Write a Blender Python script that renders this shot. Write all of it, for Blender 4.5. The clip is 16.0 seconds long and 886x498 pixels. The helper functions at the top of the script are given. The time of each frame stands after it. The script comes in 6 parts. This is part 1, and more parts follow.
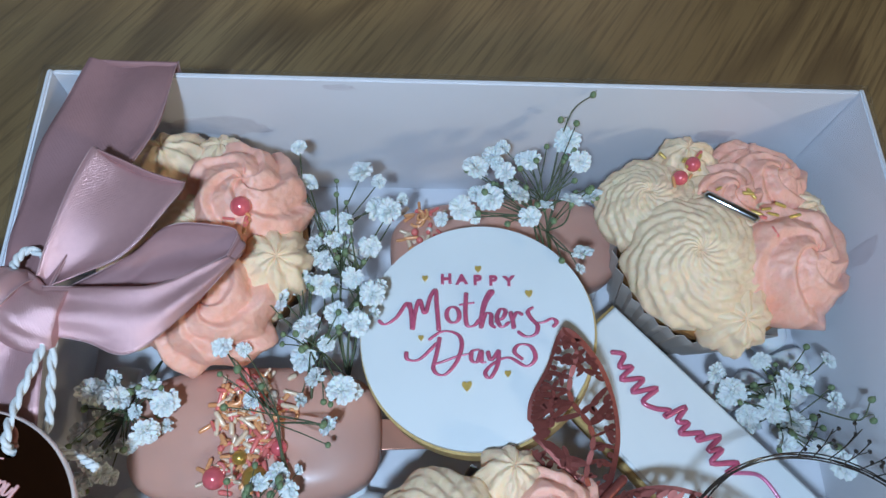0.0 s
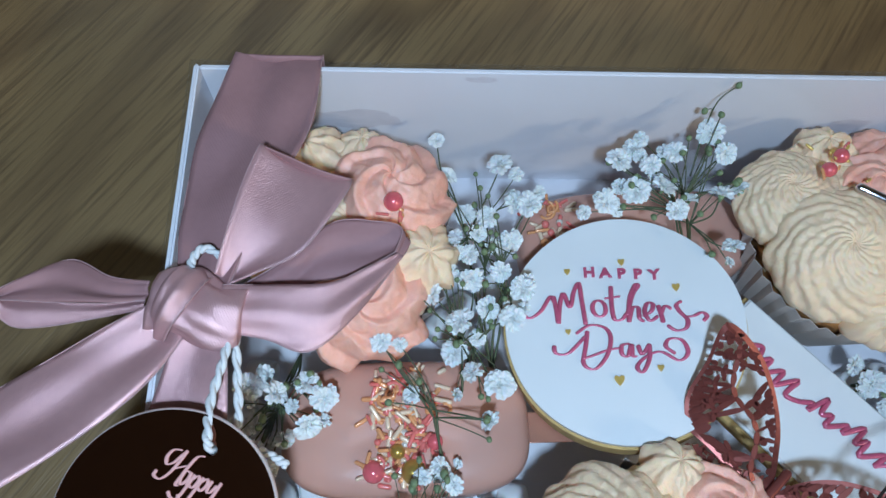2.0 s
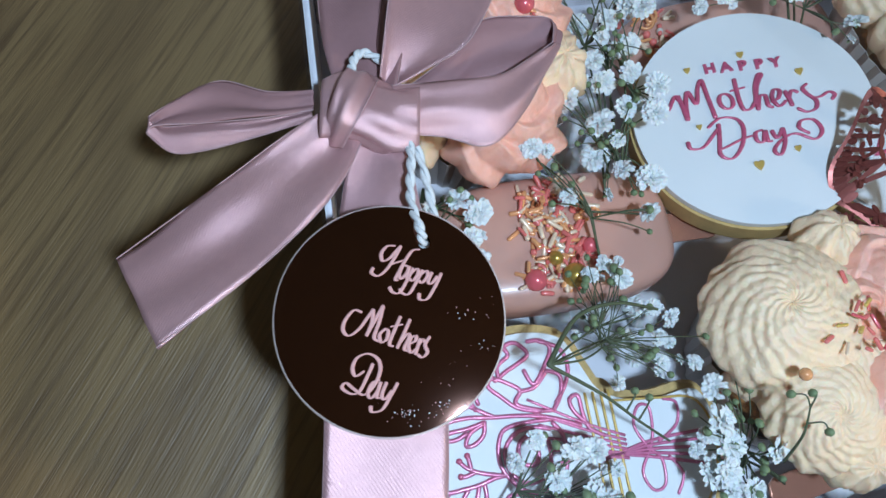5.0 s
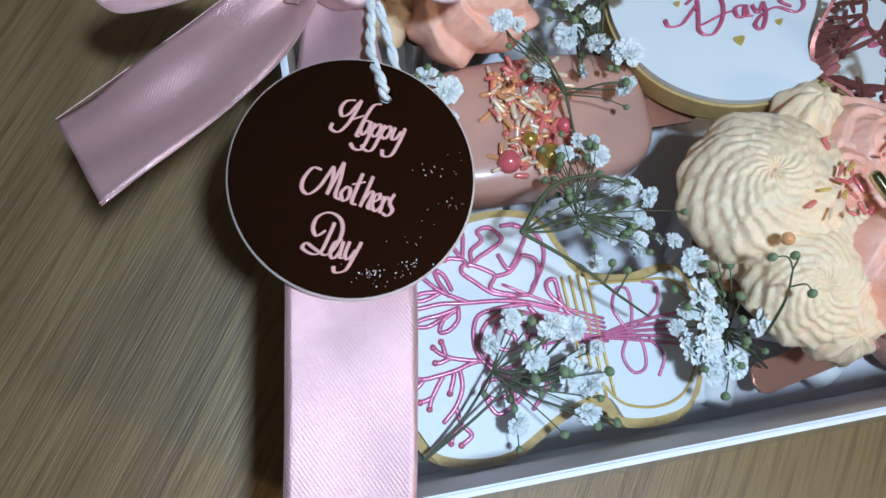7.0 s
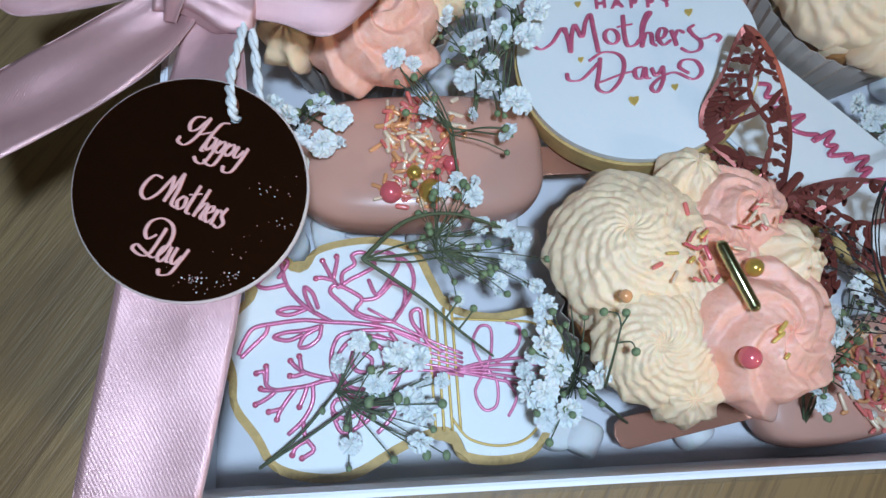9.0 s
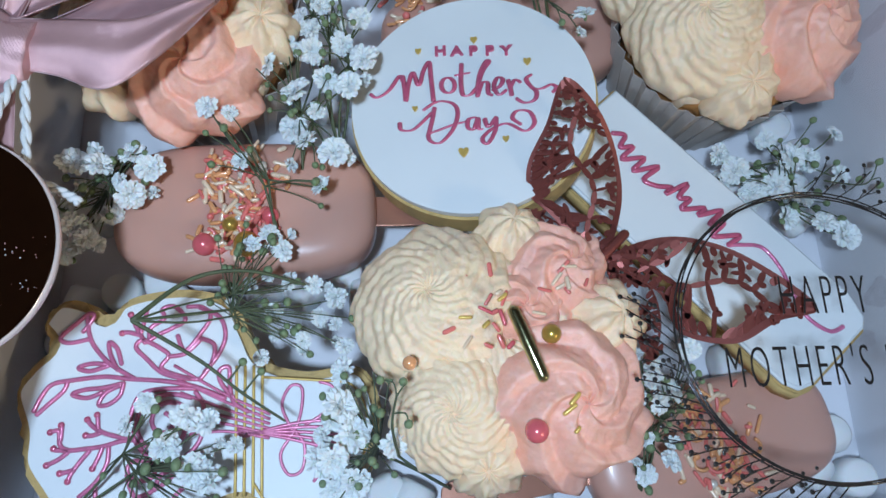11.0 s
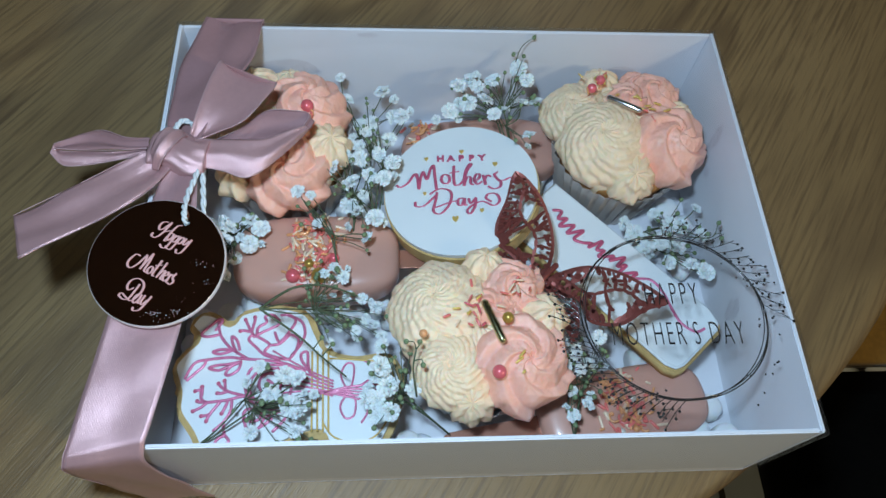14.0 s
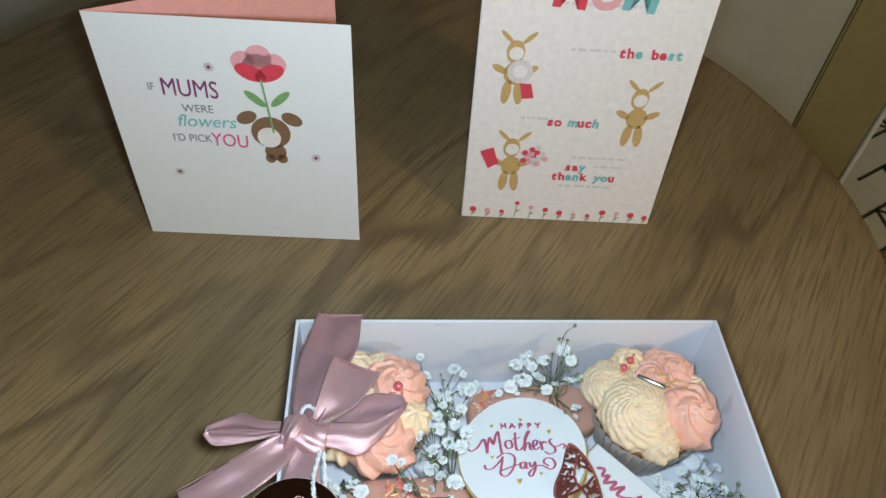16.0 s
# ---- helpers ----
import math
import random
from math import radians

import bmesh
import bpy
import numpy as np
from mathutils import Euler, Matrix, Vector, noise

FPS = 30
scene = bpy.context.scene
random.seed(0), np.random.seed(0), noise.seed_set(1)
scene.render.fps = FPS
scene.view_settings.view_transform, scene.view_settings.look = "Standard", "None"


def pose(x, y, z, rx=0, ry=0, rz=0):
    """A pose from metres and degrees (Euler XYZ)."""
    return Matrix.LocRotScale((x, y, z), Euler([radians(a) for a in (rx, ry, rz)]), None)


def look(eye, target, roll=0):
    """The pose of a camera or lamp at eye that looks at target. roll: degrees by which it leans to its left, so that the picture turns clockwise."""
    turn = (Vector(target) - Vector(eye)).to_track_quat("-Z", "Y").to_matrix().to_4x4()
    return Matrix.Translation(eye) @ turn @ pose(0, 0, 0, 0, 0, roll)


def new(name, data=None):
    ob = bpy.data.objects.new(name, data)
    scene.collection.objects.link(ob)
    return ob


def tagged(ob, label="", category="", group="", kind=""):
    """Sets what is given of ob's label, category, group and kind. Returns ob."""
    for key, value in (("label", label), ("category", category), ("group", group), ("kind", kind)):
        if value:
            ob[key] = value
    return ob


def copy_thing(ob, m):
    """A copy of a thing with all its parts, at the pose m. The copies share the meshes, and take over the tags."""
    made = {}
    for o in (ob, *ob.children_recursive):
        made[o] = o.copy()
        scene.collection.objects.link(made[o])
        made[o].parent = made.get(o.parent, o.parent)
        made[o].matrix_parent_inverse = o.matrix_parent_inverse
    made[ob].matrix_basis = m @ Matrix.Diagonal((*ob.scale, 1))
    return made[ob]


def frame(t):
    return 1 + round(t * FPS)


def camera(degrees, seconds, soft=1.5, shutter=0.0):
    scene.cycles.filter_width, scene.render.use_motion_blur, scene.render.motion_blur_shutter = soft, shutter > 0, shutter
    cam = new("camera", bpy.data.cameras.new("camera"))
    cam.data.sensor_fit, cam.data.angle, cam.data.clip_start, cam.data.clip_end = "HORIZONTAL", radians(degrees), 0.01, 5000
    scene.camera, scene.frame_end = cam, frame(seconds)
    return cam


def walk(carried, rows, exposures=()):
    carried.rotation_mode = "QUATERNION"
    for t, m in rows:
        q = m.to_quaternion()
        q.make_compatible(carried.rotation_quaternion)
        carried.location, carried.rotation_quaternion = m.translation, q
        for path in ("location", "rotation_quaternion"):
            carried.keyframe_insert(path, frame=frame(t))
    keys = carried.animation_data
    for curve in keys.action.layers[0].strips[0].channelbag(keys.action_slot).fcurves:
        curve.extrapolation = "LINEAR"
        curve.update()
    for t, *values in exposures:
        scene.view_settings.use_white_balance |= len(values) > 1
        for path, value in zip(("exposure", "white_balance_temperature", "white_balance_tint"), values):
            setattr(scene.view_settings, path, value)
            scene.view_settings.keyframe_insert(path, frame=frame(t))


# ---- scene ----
cam = camera(63.39, 16.0)
PATH = [
    (0, (-0.02085, -0.03973, 0.24876), (0.1004, 0.7595, -1.5806), 8.54),
    (0.5, (-0.03095, -0.03740, 0.24811), (0.0719, 0.7530, -1.5862), 7.93),
    (1, (-0.04240, -0.03504, 0.24952), (0.0498, 0.7372, -1.5931), 7.75),
    (1.5, (-0.05279, -0.03687, 0.24986), (0.0325, 0.7368, -1.5925), 7.10),
    (2, (-0.06116, -0.03525, 0.24771), (0.0299, 0.7141, -1.6044), 6.74),
    (2.5, (-0.07649, -0.03738, 0.24084), (0.0099, 0.6830, -1.6229), 6.43),
    (3, (-0.08942, -0.04359, 0.24311), (-0.0053, 0.6472, -1.6319), 6.56),
    (3.5, (-0.09778, -0.05552, 0.24263), (0.0163, 0.5890, -1.6472), 8.97),
    (6, (-0.12529, -0.06587, 0.21797), (0.1609, 0.4391, -1.6960), 19.13),
    (6.5, (-0.12337, -0.07445, 0.21536), (0.1646, 0.4027, -1.7054), 20.91),
    (7, (-0.11757, -0.08113, 0.21503), (0.1570, 0.3848, -1.7105), 21.10),
    (7.5, (-0.11144, -0.08919, 0.21621), (0.1390, 0.3766, -1.7126), 20.49),
    (8, (-0.10016, -0.09574, 0.22297), (0.1243, 0.3888, -1.7044), 19.22),
    (8.5, (-0.08679, -0.09550, 0.22724), (0.1186, 0.4261, -1.6926), 18.15),
    (9, (-0.07505, -0.08766, 0.22581), (0.1067, 0.4592, -1.6894), 16.17),
    (9.5, (-0.05927, -0.08141, 0.22620), (0.1055, 0.4740, -1.6880), 14.35),
    (10, (-0.04538, -0.07835, 0.22492), (0.1038, 0.4910, -1.6865), 12.79),
    (12.5, (-0.00415, -0.08622, 0.23469), (0.1499, 0.6114, -1.6334), 11.83),
    (13, (-0.00845, -0.09859, 0.25802), (0.1538, 0.6536, -1.5880), 11.55),
    (13.5, (-0.01955, -0.12108, 0.29173), (0.1381, 0.7145, -1.5185), 9.70),
    (14, (-0.02923, -0.15092, 0.31775), (0.1139, 0.7742, -1.4496), 7.48),
    (14.5, (-0.03775, -0.17071, 0.34342), (0.1180, 0.8454, -1.3722), 7.13),
    (15, (-0.04636, -0.17870, 0.36478), (0.1067, 0.9583, -1.2734), 5.97),
    (15.5, (-0.05785, -0.17172, 0.39467), (0.0962, 1.0915, -1.1482), 5.58),
    (16, (-0.06841, -0.15523, 0.40896), (0.0653, 1.1805, -1.0736), 4.73),
]
walk(cam, [(t, look(eye, target, roll)) for t, eye, target, roll in PATH],
     [(0, -0.03, 5660, 13), (3.5, -0.03, 5720, 13), (7, 0.0, 5950, 15), (12.5, -0.15, 5800, 15), (14, -0.08, 5750, 8), (15, 0.10, 5600, 4), (15.5, 0.20, 5850, 5), (16, 0.32, 6500, 12)])

# ---- world and light ----
world = bpy.data.worlds.new("room_air")
scene.world = world
world.use_nodes = True
world.node_tree.nodes["Background"].inputs[0].default_value = (1.0, 0.86, 0.66, 1)
world.node_tree.nodes["Background"].inputs[1].default_value = 0.02


def lamp(name, kind, energy, colour, m, size=0.05):
    data = bpy.data.lights.new(name, kind)
    data.energy, data.color = energy, colour
    if kind == "AREA":
        data.size = size
    else:
        data.shadow_soft_size = size
    ob = new(name, data)
    ob.matrix_world = m
    return ob


# the torch that is held over the box, and the room's dim warm ceiling lamp
lamp("torch", "POINT", 4.5, (0.67, 0.86, 1.0), pose(-0.061, -0.120, 0.37), 0.013)
lamp("room_bulb", "POINT", 27.0, (1.0, 0.80, 0.50), pose(1.1, -1.0, 1.0), 0.10)

# ---- materials ----


def rgb(c):
    return (c[0], c[1], c[2], 1.0)


def mat(name, col, rough=0.5, metal=0.0, var=0.15, scale=120.0, bump=0.1, bscale=600.0, sss=0.0, spec=0.5, coat=0.0,
        sheen=0.0, stretch=(1, 1, 1), depth=0.0006, tint=None):
    """A principled material with two scales of variation in colour and a fine relief."""
    m = bpy.data.materials.new(name)
    m.use_nodes = True
    nt = m.node_tree
    b = nt.nodes["Principled BSDF"]
    tc = nt.nodes.new("ShaderNodeTexCoord")
    mp = nt.nodes.new("ShaderNodeMapping")
    mp.inputs["Scale"].default_value = stretch
    nt.links.new(tc.outputs["Object"], mp.inputs[0])
    n1, n2, n3 = (nt.nodes.new("ShaderNodeTexNoise") for _ in range(3))
    for n, s, d in ((n1, scale, 3), (n2, scale * 6, 4), (n3, bscale, 3)):
        n.inputs["Scale"].default_value, n.inputs["Detail"].default_value = s, d
        nt.links.new(mp.outputs[0], n.inputs["Vector"])
    avg = nt.nodes.new("ShaderNodeMath")
    avg.operation = "MULTIPLY_ADD"
    avg.inputs[1].default_value = 0.5
    half = nt.nodes.new("ShaderNodeMath")
    half.operation = "MULTIPLY"
    half.inputs[1].default_value = 0.5
    nt.links.new(n2.outputs["Fac"], half.inputs[0])
    nt.links.new(n1.outputs["Fac"], avg.inputs[0])
    nt.links.new(half.outputs[0], avg.inputs[2])
    ramp = nt.nodes.new("ShaderNodeValToRGB")
    lo = tint or tuple(c * (1 - var) for c in col)
    hi = tuple(min(1.0, c * (1 + var * 0.6)) for c in col)
    ramp.color_ramp.elements[0].position, ramp.color_ramp.elements[1].position = 0.35, 0.65
    ramp.color_ramp.elements[0].color, ramp.color_ramp.elements[1].color = rgb(lo), rgb(hi)
    nt.links.new(avg.outputs[0], ramp.inputs[0])
    nt.links.new(ramp.outputs[0], b.inputs["Base Color"])
    b.inputs["Roughness"].default_value, b.inputs["Metallic"].default_value = rough, metal
    b.inputs["Specular IOR Level"].default_value = spec
    b.inputs["Coat Weight"].default_value = coat
    b.inputs["Coat Roughness"].default_value = 0.12
    b.inputs["Sheen Weight"].default_value = sheen
    if sss:
        b.inputs["Subsurface Weight"].default_value = sss
        b.inputs["Subsurface Radius"].default_value = (0.004, 0.002, 0.0012)
        b.inputs["Subsurface Scale"].default_value = 0.6
    if bump:
        bp = nt.nodes.new("ShaderNodeBump")
        bp.inputs["Strength"].default_value, bp.inputs["Distance"].default_value = bump, depth
        nt.links.new(n3.outputs["Fac"], bp.inputs["Height"])
        nt.links.new(bp.outputs[0], b.inputs["Normal"])
    return m


def oak_material():
    """Brown-stained oak: long grain lines, cathedral figure and pores that run at about 56 degrees over the top."""
    m = bpy.data.materials.new("oak")
    m.use_nodes = True
    nt = m.node_tree
    b = nt.nodes["Principled BSDF"]
    tc = nt.nodes.new("ShaderNodeTexCoord")
    turn = nt.nodes.new("ShaderNodeMapping")
    turn.inputs["Rotation"].default_value = (0, 0, radians(-56))
    nt.links.new(tc.outputs["Object"], turn.inputs[0])

    def scaled(s):
        mp = nt.nodes.new("ShaderNodeMapping")
        mp.inputs["Scale"].default_value = s
        nt.links.new(turn.outputs[0], mp.inputs[0])
        return mp.outputs[0]

    def noise_tex(vec, scale, detail, rough=0.5, dist=0.0):
        n = nt.nodes.new("ShaderNodeTexNoise")
        n.inputs["Scale"].default_value, n.inputs["Detail"].default_value = scale, detail
        n.inputs["Roughness"].default_value, n.inputs["Distortion"].default_value = rough, dist
        nt.links.new(vec, n.inputs["Vector"])
        return n.outputs["Fac"]

    figure = noise_tex(scaled((2.6, 12.0, 1)), 1.0, 2, 0.35, 0.2)
    streak = noise_tex(scaled((20, 430, 1)), 1.0, 4, 0.6)
    rings = nt.nodes.new("ShaderNodeMath")
    rings.operation = "MULTIPLY"
    rings.inputs[1].default_value = 52.0
    nt.links.new(figure, rings.inputs[0])
    ragged = nt.nodes.new("ShaderNodeMath")
    ragged.operation = "MULTIPLY_ADD"
    ragged.inputs[1].default_value = 3.4
    nt.links.new(streak, ragged.inputs[0])
    nt.links.new(rings.outputs[0], ragged.inputs[2])
    sine = nt.nodes.new("ShaderNodeMath")
    sine.operation = "SINE"
    nt.links.new(ragged.outputs[0], sine.inputs[0])
    pores = noise_tex(scaled((60, 1500, 1)), 1.0, 2, 0.6)
    broad = noise_tex(scaled((2, 6, 1)), 1.0, 3)

    def mix(a, bb, fac, kind="MIX"):
        x = nt.nodes.new("ShaderNodeMix")
        x.data_type, x.blend_type = "RGBA", kind
        for v, sock in ((fac, x.inputs[0]), (a, x.inputs[6]), (bb, x.inputs[7])):
            if isinstance(v, (tuple, float, int)):
                sock.default_value = v
            else:
                nt.links.new(v, sock)
        return x.outputs[2]

    def ramp(fac, p0, p1):
        r = nt.nodes.new("ShaderNodeMapRange")
        r.inputs[1].default_value, r.inputs[2].default_value = p0, p1
        nt.links.new(fac, r.inputs[0])
        return r.outputs[0]

    col = mix((0.225, 0.150, 0.066, 1), (0.325, 0.226, 0.106, 1), ramp(broad, 0.35, 0.65))
    place = ramp(noise_tex(scaled((2.2, 7.5, 1)), 1.0, 1), 0.36, 0.60)
    ring = nt.nodes.new("ShaderNodeMath")
    ring.operation = "MULTIPLY"
    nt.links.new(ramp(sine.outputs[0], 0.0, 1.6), ring.inputs[0])
    nt.links.new(place, ring.inputs[1])
    col = mix(col, (0.115, 0.072, 0.038, 1), ring.outputs[0])
    dark = nt.nodes.new("ShaderNodeMath")
    dark.operation = "MULTIPLY"
    dark.inputs[1].default_value = 0.52
    nt.links.new(ramp(streak, 0.47, 0.64), dark.inputs[0])
    col = mix(col, (0.10, 0.062, 0.033, 1), dark.outputs[0])
    nt.links.new(col, b.inputs["Base Color"])
    b.inputs["Roughness"].default_value = 0.46
    add = nt.nodes.new("ShaderNodeMath")
    nt.links.new(streak, add.inputs[0])
    nt.links.new(pores, add.inputs[1])
    bp = nt.nodes.new("ShaderNodeBump")
    bp.inputs["Strength"].default_value, bp.inputs["Distance"].default_value = 0.35, 0.0008
    bp.invert = True
    nt.links.new(add.outputs[0], bp.inputs["Height"])
    nt.links.new(bp.outputs[0], b.inputs["Normal"])
    return m


def satin_material(name="satin", rough=0.29, metal=0.42, spec=1.0, aniso=0.5, col=(0.58, 0.345, 0.355)):
    """Dusty-rose satin: fine slanting twill, streaked gloss across the threads."""
    m = mat(name, col, rough, metal, 0.05, 90, 0, sheen=0.0, spec=spec)
    nt = m.node_tree
    b = nt.nodes["Principled BSDF"]
    tc = nt.nodes.new("ShaderNodeTexCoord")
    twill, grain = nt.nodes.new("ShaderNodeTexWave"), nt.nodes.new("ShaderNodeTexNoise")
    turn = nt.nodes.new("ShaderNodeMapping")
    turn.inputs["Rotation"].default_value = (0, 0, radians(58))
    nt.links.new(tc.outputs["UV"], turn.inputs[0])
    nt.links.new(turn.outputs[0], twill.inputs["Vector"])
    twill.inputs["Scale"].default_value, twill.inputs["Distortion"].default_value = 13.0, 0.6
    twill.inputs["Detail"].default_value, twill.inputs["Detail Scale"].default_value = 1.0, 6.0
    fine = nt.nodes.new("ShaderNodeMapping")
    fine.inputs["Scale"].default_value = (240, 240, 1)
    nt.links.new(tc.outputs["UV"], fine.inputs[0])
    grain.inputs["Scale"].default_value, grain.inputs["Detail"].default_value = 1.0, 1
    nt.links.new(fine.outputs[0], grain.inputs["Vector"])
    add = nt.nodes.new("ShaderNodeMath")
    add.operation = "MULTIPLY_ADD"
    add.inputs[1].default_value = 0.4
    nt.links.new(twill.outputs["Fac"], add.inputs[0])
    nt.links.new(grain.outputs["Fac"], add.inputs[2])
    bp = nt.nodes.new("ShaderNodeBump")
    bp.inputs["Strength"].default_value, bp.inputs["Distance"].default_value = 0.5, 0.00012
    nt.links.new(add.outputs[0], bp.inputs["Height"])
    nt.links.new(bp.outputs[0], b.inputs["Normal"])
    b.inputs["Anisotropic"].default_value, b.inputs["Anisotropic Rotation"].default_value = aniso, 0.25
    tg = nt.nodes.new("ShaderNodeTangent")
    tg.direction_type = "UV_MAP"
    nt.links.new(tg.outputs[0], b.inputs["Tangent"])
    return m


def clear_material(name, rough=0.45, gloss=0.08):
    """Thin clear plastic sheet: looks straight through, with a sheen that grows at a slant."""
    m = bpy.data.materials.new(name)
    m.use_nodes = True
    nt = m.node_tree
    nt.nodes.remove(nt.nodes["Principled BSDF"])
    out = nt.nodes["Material Output"]
    tr, gl = nt.nodes.new("ShaderNodeBsdfTransparent"), nt.nodes.new("ShaderNodeBsdfGlossy")
    tr.inputs[0].default_value = (0.97, 0.975, 0.98, 1)
    gl.inputs["Roughness"].default_value = rough
    fr = nt.nodes.new("ShaderNodeFresnel")
    fr.inputs[0].default_value = 1.45
    k = nt.nodes.new("ShaderNodeMath")
    k.operation = "MULTIPLY"
    k.inputs[1].default_value = gloss
    nt.links.new(fr.outputs[0], k.inputs[0])
    mx = nt.nodes.new("ShaderNodeMixShader")
    nt.links.new(k.outputs[0], mx.inputs[0])
    nt.links.new(tr.outputs[0], mx.inputs[1])
    nt.links.new(gl.outputs[0], mx.inputs[2])
    nt.links.new(mx.outputs[0], out.inputs[0])
    return m


M_OAK = oak_material()
M_SATIN = satin_material()
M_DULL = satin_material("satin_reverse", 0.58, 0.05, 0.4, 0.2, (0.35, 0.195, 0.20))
M_CLEAR = clear_material("clear_plastic")
M_BOARD = mat("white_board", (0.78, 0.79, 0.84), 0.55, 0, 0.03, 60, 0.06, 900)
M_SMEAR = mat("grease_smear", (0.69, 0.68, 0.73), 0.4, 0, 0.14, 300, 0.1)
M_CARD = mat("white_card", (0.80, 0.80, 0.79), 0.5, 0, 0.02, 60, 0.03, 900)
M_CREAM = mat("cream_buttercream", (0.96, 0.72, 0.475), 0.45, 0, 0.08, 160, 0.55, 1300, sss=0.25, depth=0.0005)
M_PINK = mat("pink_buttercream", (0.93, 0.53, 0.42), 0.45, 0, 0.10, 160, 0.45, 1300, sss=0.25, depth=0.0004, tint=(0.90, 0.44, 0.31))
M_CASE = mat("paper_case", (0.52, 0.47, 0.43), 0.5, 0, 0.12, 200, 0.1, sss=0.0)
M_SPONGE = mat("sponge", (0.55, 0.25, 0.07), 0.8, 0, 0.35, 250, 0.8, 700, depth=0.0012)
M_BISCUIT = mat("biscuit", (0.58, 0.40, 0.15), 0.75, 0, 0.22, 150, 0.5, 900, depth=0.0005)
M_ICING = mat("white_icing", (0.80, 0.84, 0.85), 0.50, 0, 0.02, 80, 0.06, 400)
M_PINKLINE = mat("pink_icing", (0.62, 0.12, 0.22), 0.30, 0.15, 0.25, 400, 0.2, 1500, coat=0.4)
M_PINKLUSTRE = mat("pink_lustre_icing", (0.72, 0.20, 0.36), 0.30, 0.25, 0.2, 400, 0.2, 1500, coat=0.4)
M_GOLDLINE = mat("yellow_icing", (0.70, 0.47, 0.12), 0.4, 0.2, 0.15, 300, 0.1)
M_GOLD = mat("gold_leaf", (0.78, 0.54, 0.14), 0.32, 0.35, 0.15, 300, 0.2)
M_GREENGOLD = mat("pale_gold_shell", (0.56, 0.55, 0.30), 0.16, 1.0, 0.05, 100, 0.05)
M_SILVER = mat("silver_shell", (0.66, 0.68, 0.70), 0.16, 1.0, 0.05, 100, 0.05)
M_CHOC = mat("pink_chocolate", (0.62, 0.34, 0.26), 0.34, 0, 0.04, 60, 0.04, 400, sss=0.1, coat=0.15)
M_PEARLPINK = mat("coral_pearl", (0.78, 0.14, 0.16), 0.25, 0.15, 0.1, 300, 0.05, coat=0.5)
M_PEARLGOLD = mat("gold_pearl", (0.55, 0.36, 0.07), 0.28, 0.6, 0.1, 300, 0.05, coat=0.3)
M_PEARLWHITE = mat("ivory_pearl", (0.78, 0.72, 0.62), 0.25, 0.2, 0.1, 300, 0.05, coat=0.4)
M_SPR_RED = mat("coral_sprinkle", (0.82, 0.20, 0.17), 0.25, 0, 0.2, 300, 0.05, coat=0.5)
M_SPR_ORANGE = mat("orange_sprinkle", (0.86, 0.40, 0.17), 0.22, 0.1, 0.2, 300, 0.05, coat=0.5)
M_SPR_CREAM = mat("cream_sprinkle", (0.88, 0.68, 0.48), 0.3, 0.1, 0.1, 300, 0.05, coat=0.3)
M_ROSEGOLD = mat("rose_gold_foil", (0.66, 0.32, 0.22), 0.26, 0.6, 0.06, 120, 0.06, 300)
M_REDFOIL = mat("red_copper_card", (0.27, 0.075, 0.06), 0.36, 0.55, 0.12, 120, 0.06, 300)
M_EDGE = mat("polished_rim", (0.90, 0.80, 0.78), 0.25, 0.35, 0.05, 100, 0)
M_MIRROR = mat("rose_gold_mirror", (0.44, 0.235, 0.185), 0.03, 1.0, 0.03, 40, 0)
M_ENGRAVE = mat("engraved_frost", (0.66, 0.36, 0.34), 0.6, 0, 0.15, 900, 0.3, 3000)
M_HEM = mat("satin_edge", (0.52, 0.35, 0.36), 0.45, 0.2, 0.2, 900, 0.5, 3000)
M_TWINE = mat("white_twine", (0.72, 0.75, 0.76), 0.9, 0, 0.12, 500, 0.6, 2500)
M_PETAL = mat("white_petal", (0.82, 0.85, 0.83), 0.6, 0, 0.08, 400, 0.2, 1500, sss=0.15)
M_STEM = mat("green_stem", (0.085, 0.105, 0.05), 0.6, 0, 0.3, 200, 0.2)
M_BUD = mat("green_bud", (0.20, 0.27, 0.13), 0.6, 0, 0.3, 400, 0.2)
M_MALLOW = mat("marshmallow", (0.82, 0.83, 0.83), 0.75, 0, 0.03, 200, 0.25, 700, sss=0.15)
M_BLACKINK = mat("black_foil_print", (0.025, 0.022, 0.022), 0.22, 0.0, 0.1, 200, 0.05, coat=0.8)
M_PLASTER = mat("grey_plaster", (0.50, 0.51, 0.48), 0.85, 0, 0.06, 3, 0.1, 80)
M_OLIVE = mat("olive_paint", (0.31, 0.27, 0.13), 0.7, 0, 0.08, 5, 0.1, 80)
M_CEIL = mat("ceiling_paint", (0.11, 0.095, 0.07), 0.9, 0, 0.04, 3, 0.05, 60)
M_TILE = mat("white_tile", (0.72, 0.72, 0.66), 0.45, 0, 0.05, 8, 0.05, 100)
M_GROUT = mat("dark_line", (0.06, 0.05, 0.035), 0.7, 0, 0.1, 20, 0.05)
M_MUSTARD = mat("mustard_velvet", (0.42, 0.23, 0.03), 0.75, 0, 0.25, 25, 0.3, 500, sheen=0.6)
M_BLACK = mat("black_fabric", (0.006, 0.0055, 0.005), 0.95, 0, 0.2, 40, 0.2, 500, spec=0.1)
M_DARKMETAL = mat("dark_metal", (0.03, 0.03, 0.03), 0.4, 0.8, 0.1, 50, 0.05)

# ---- mesh helpers ----


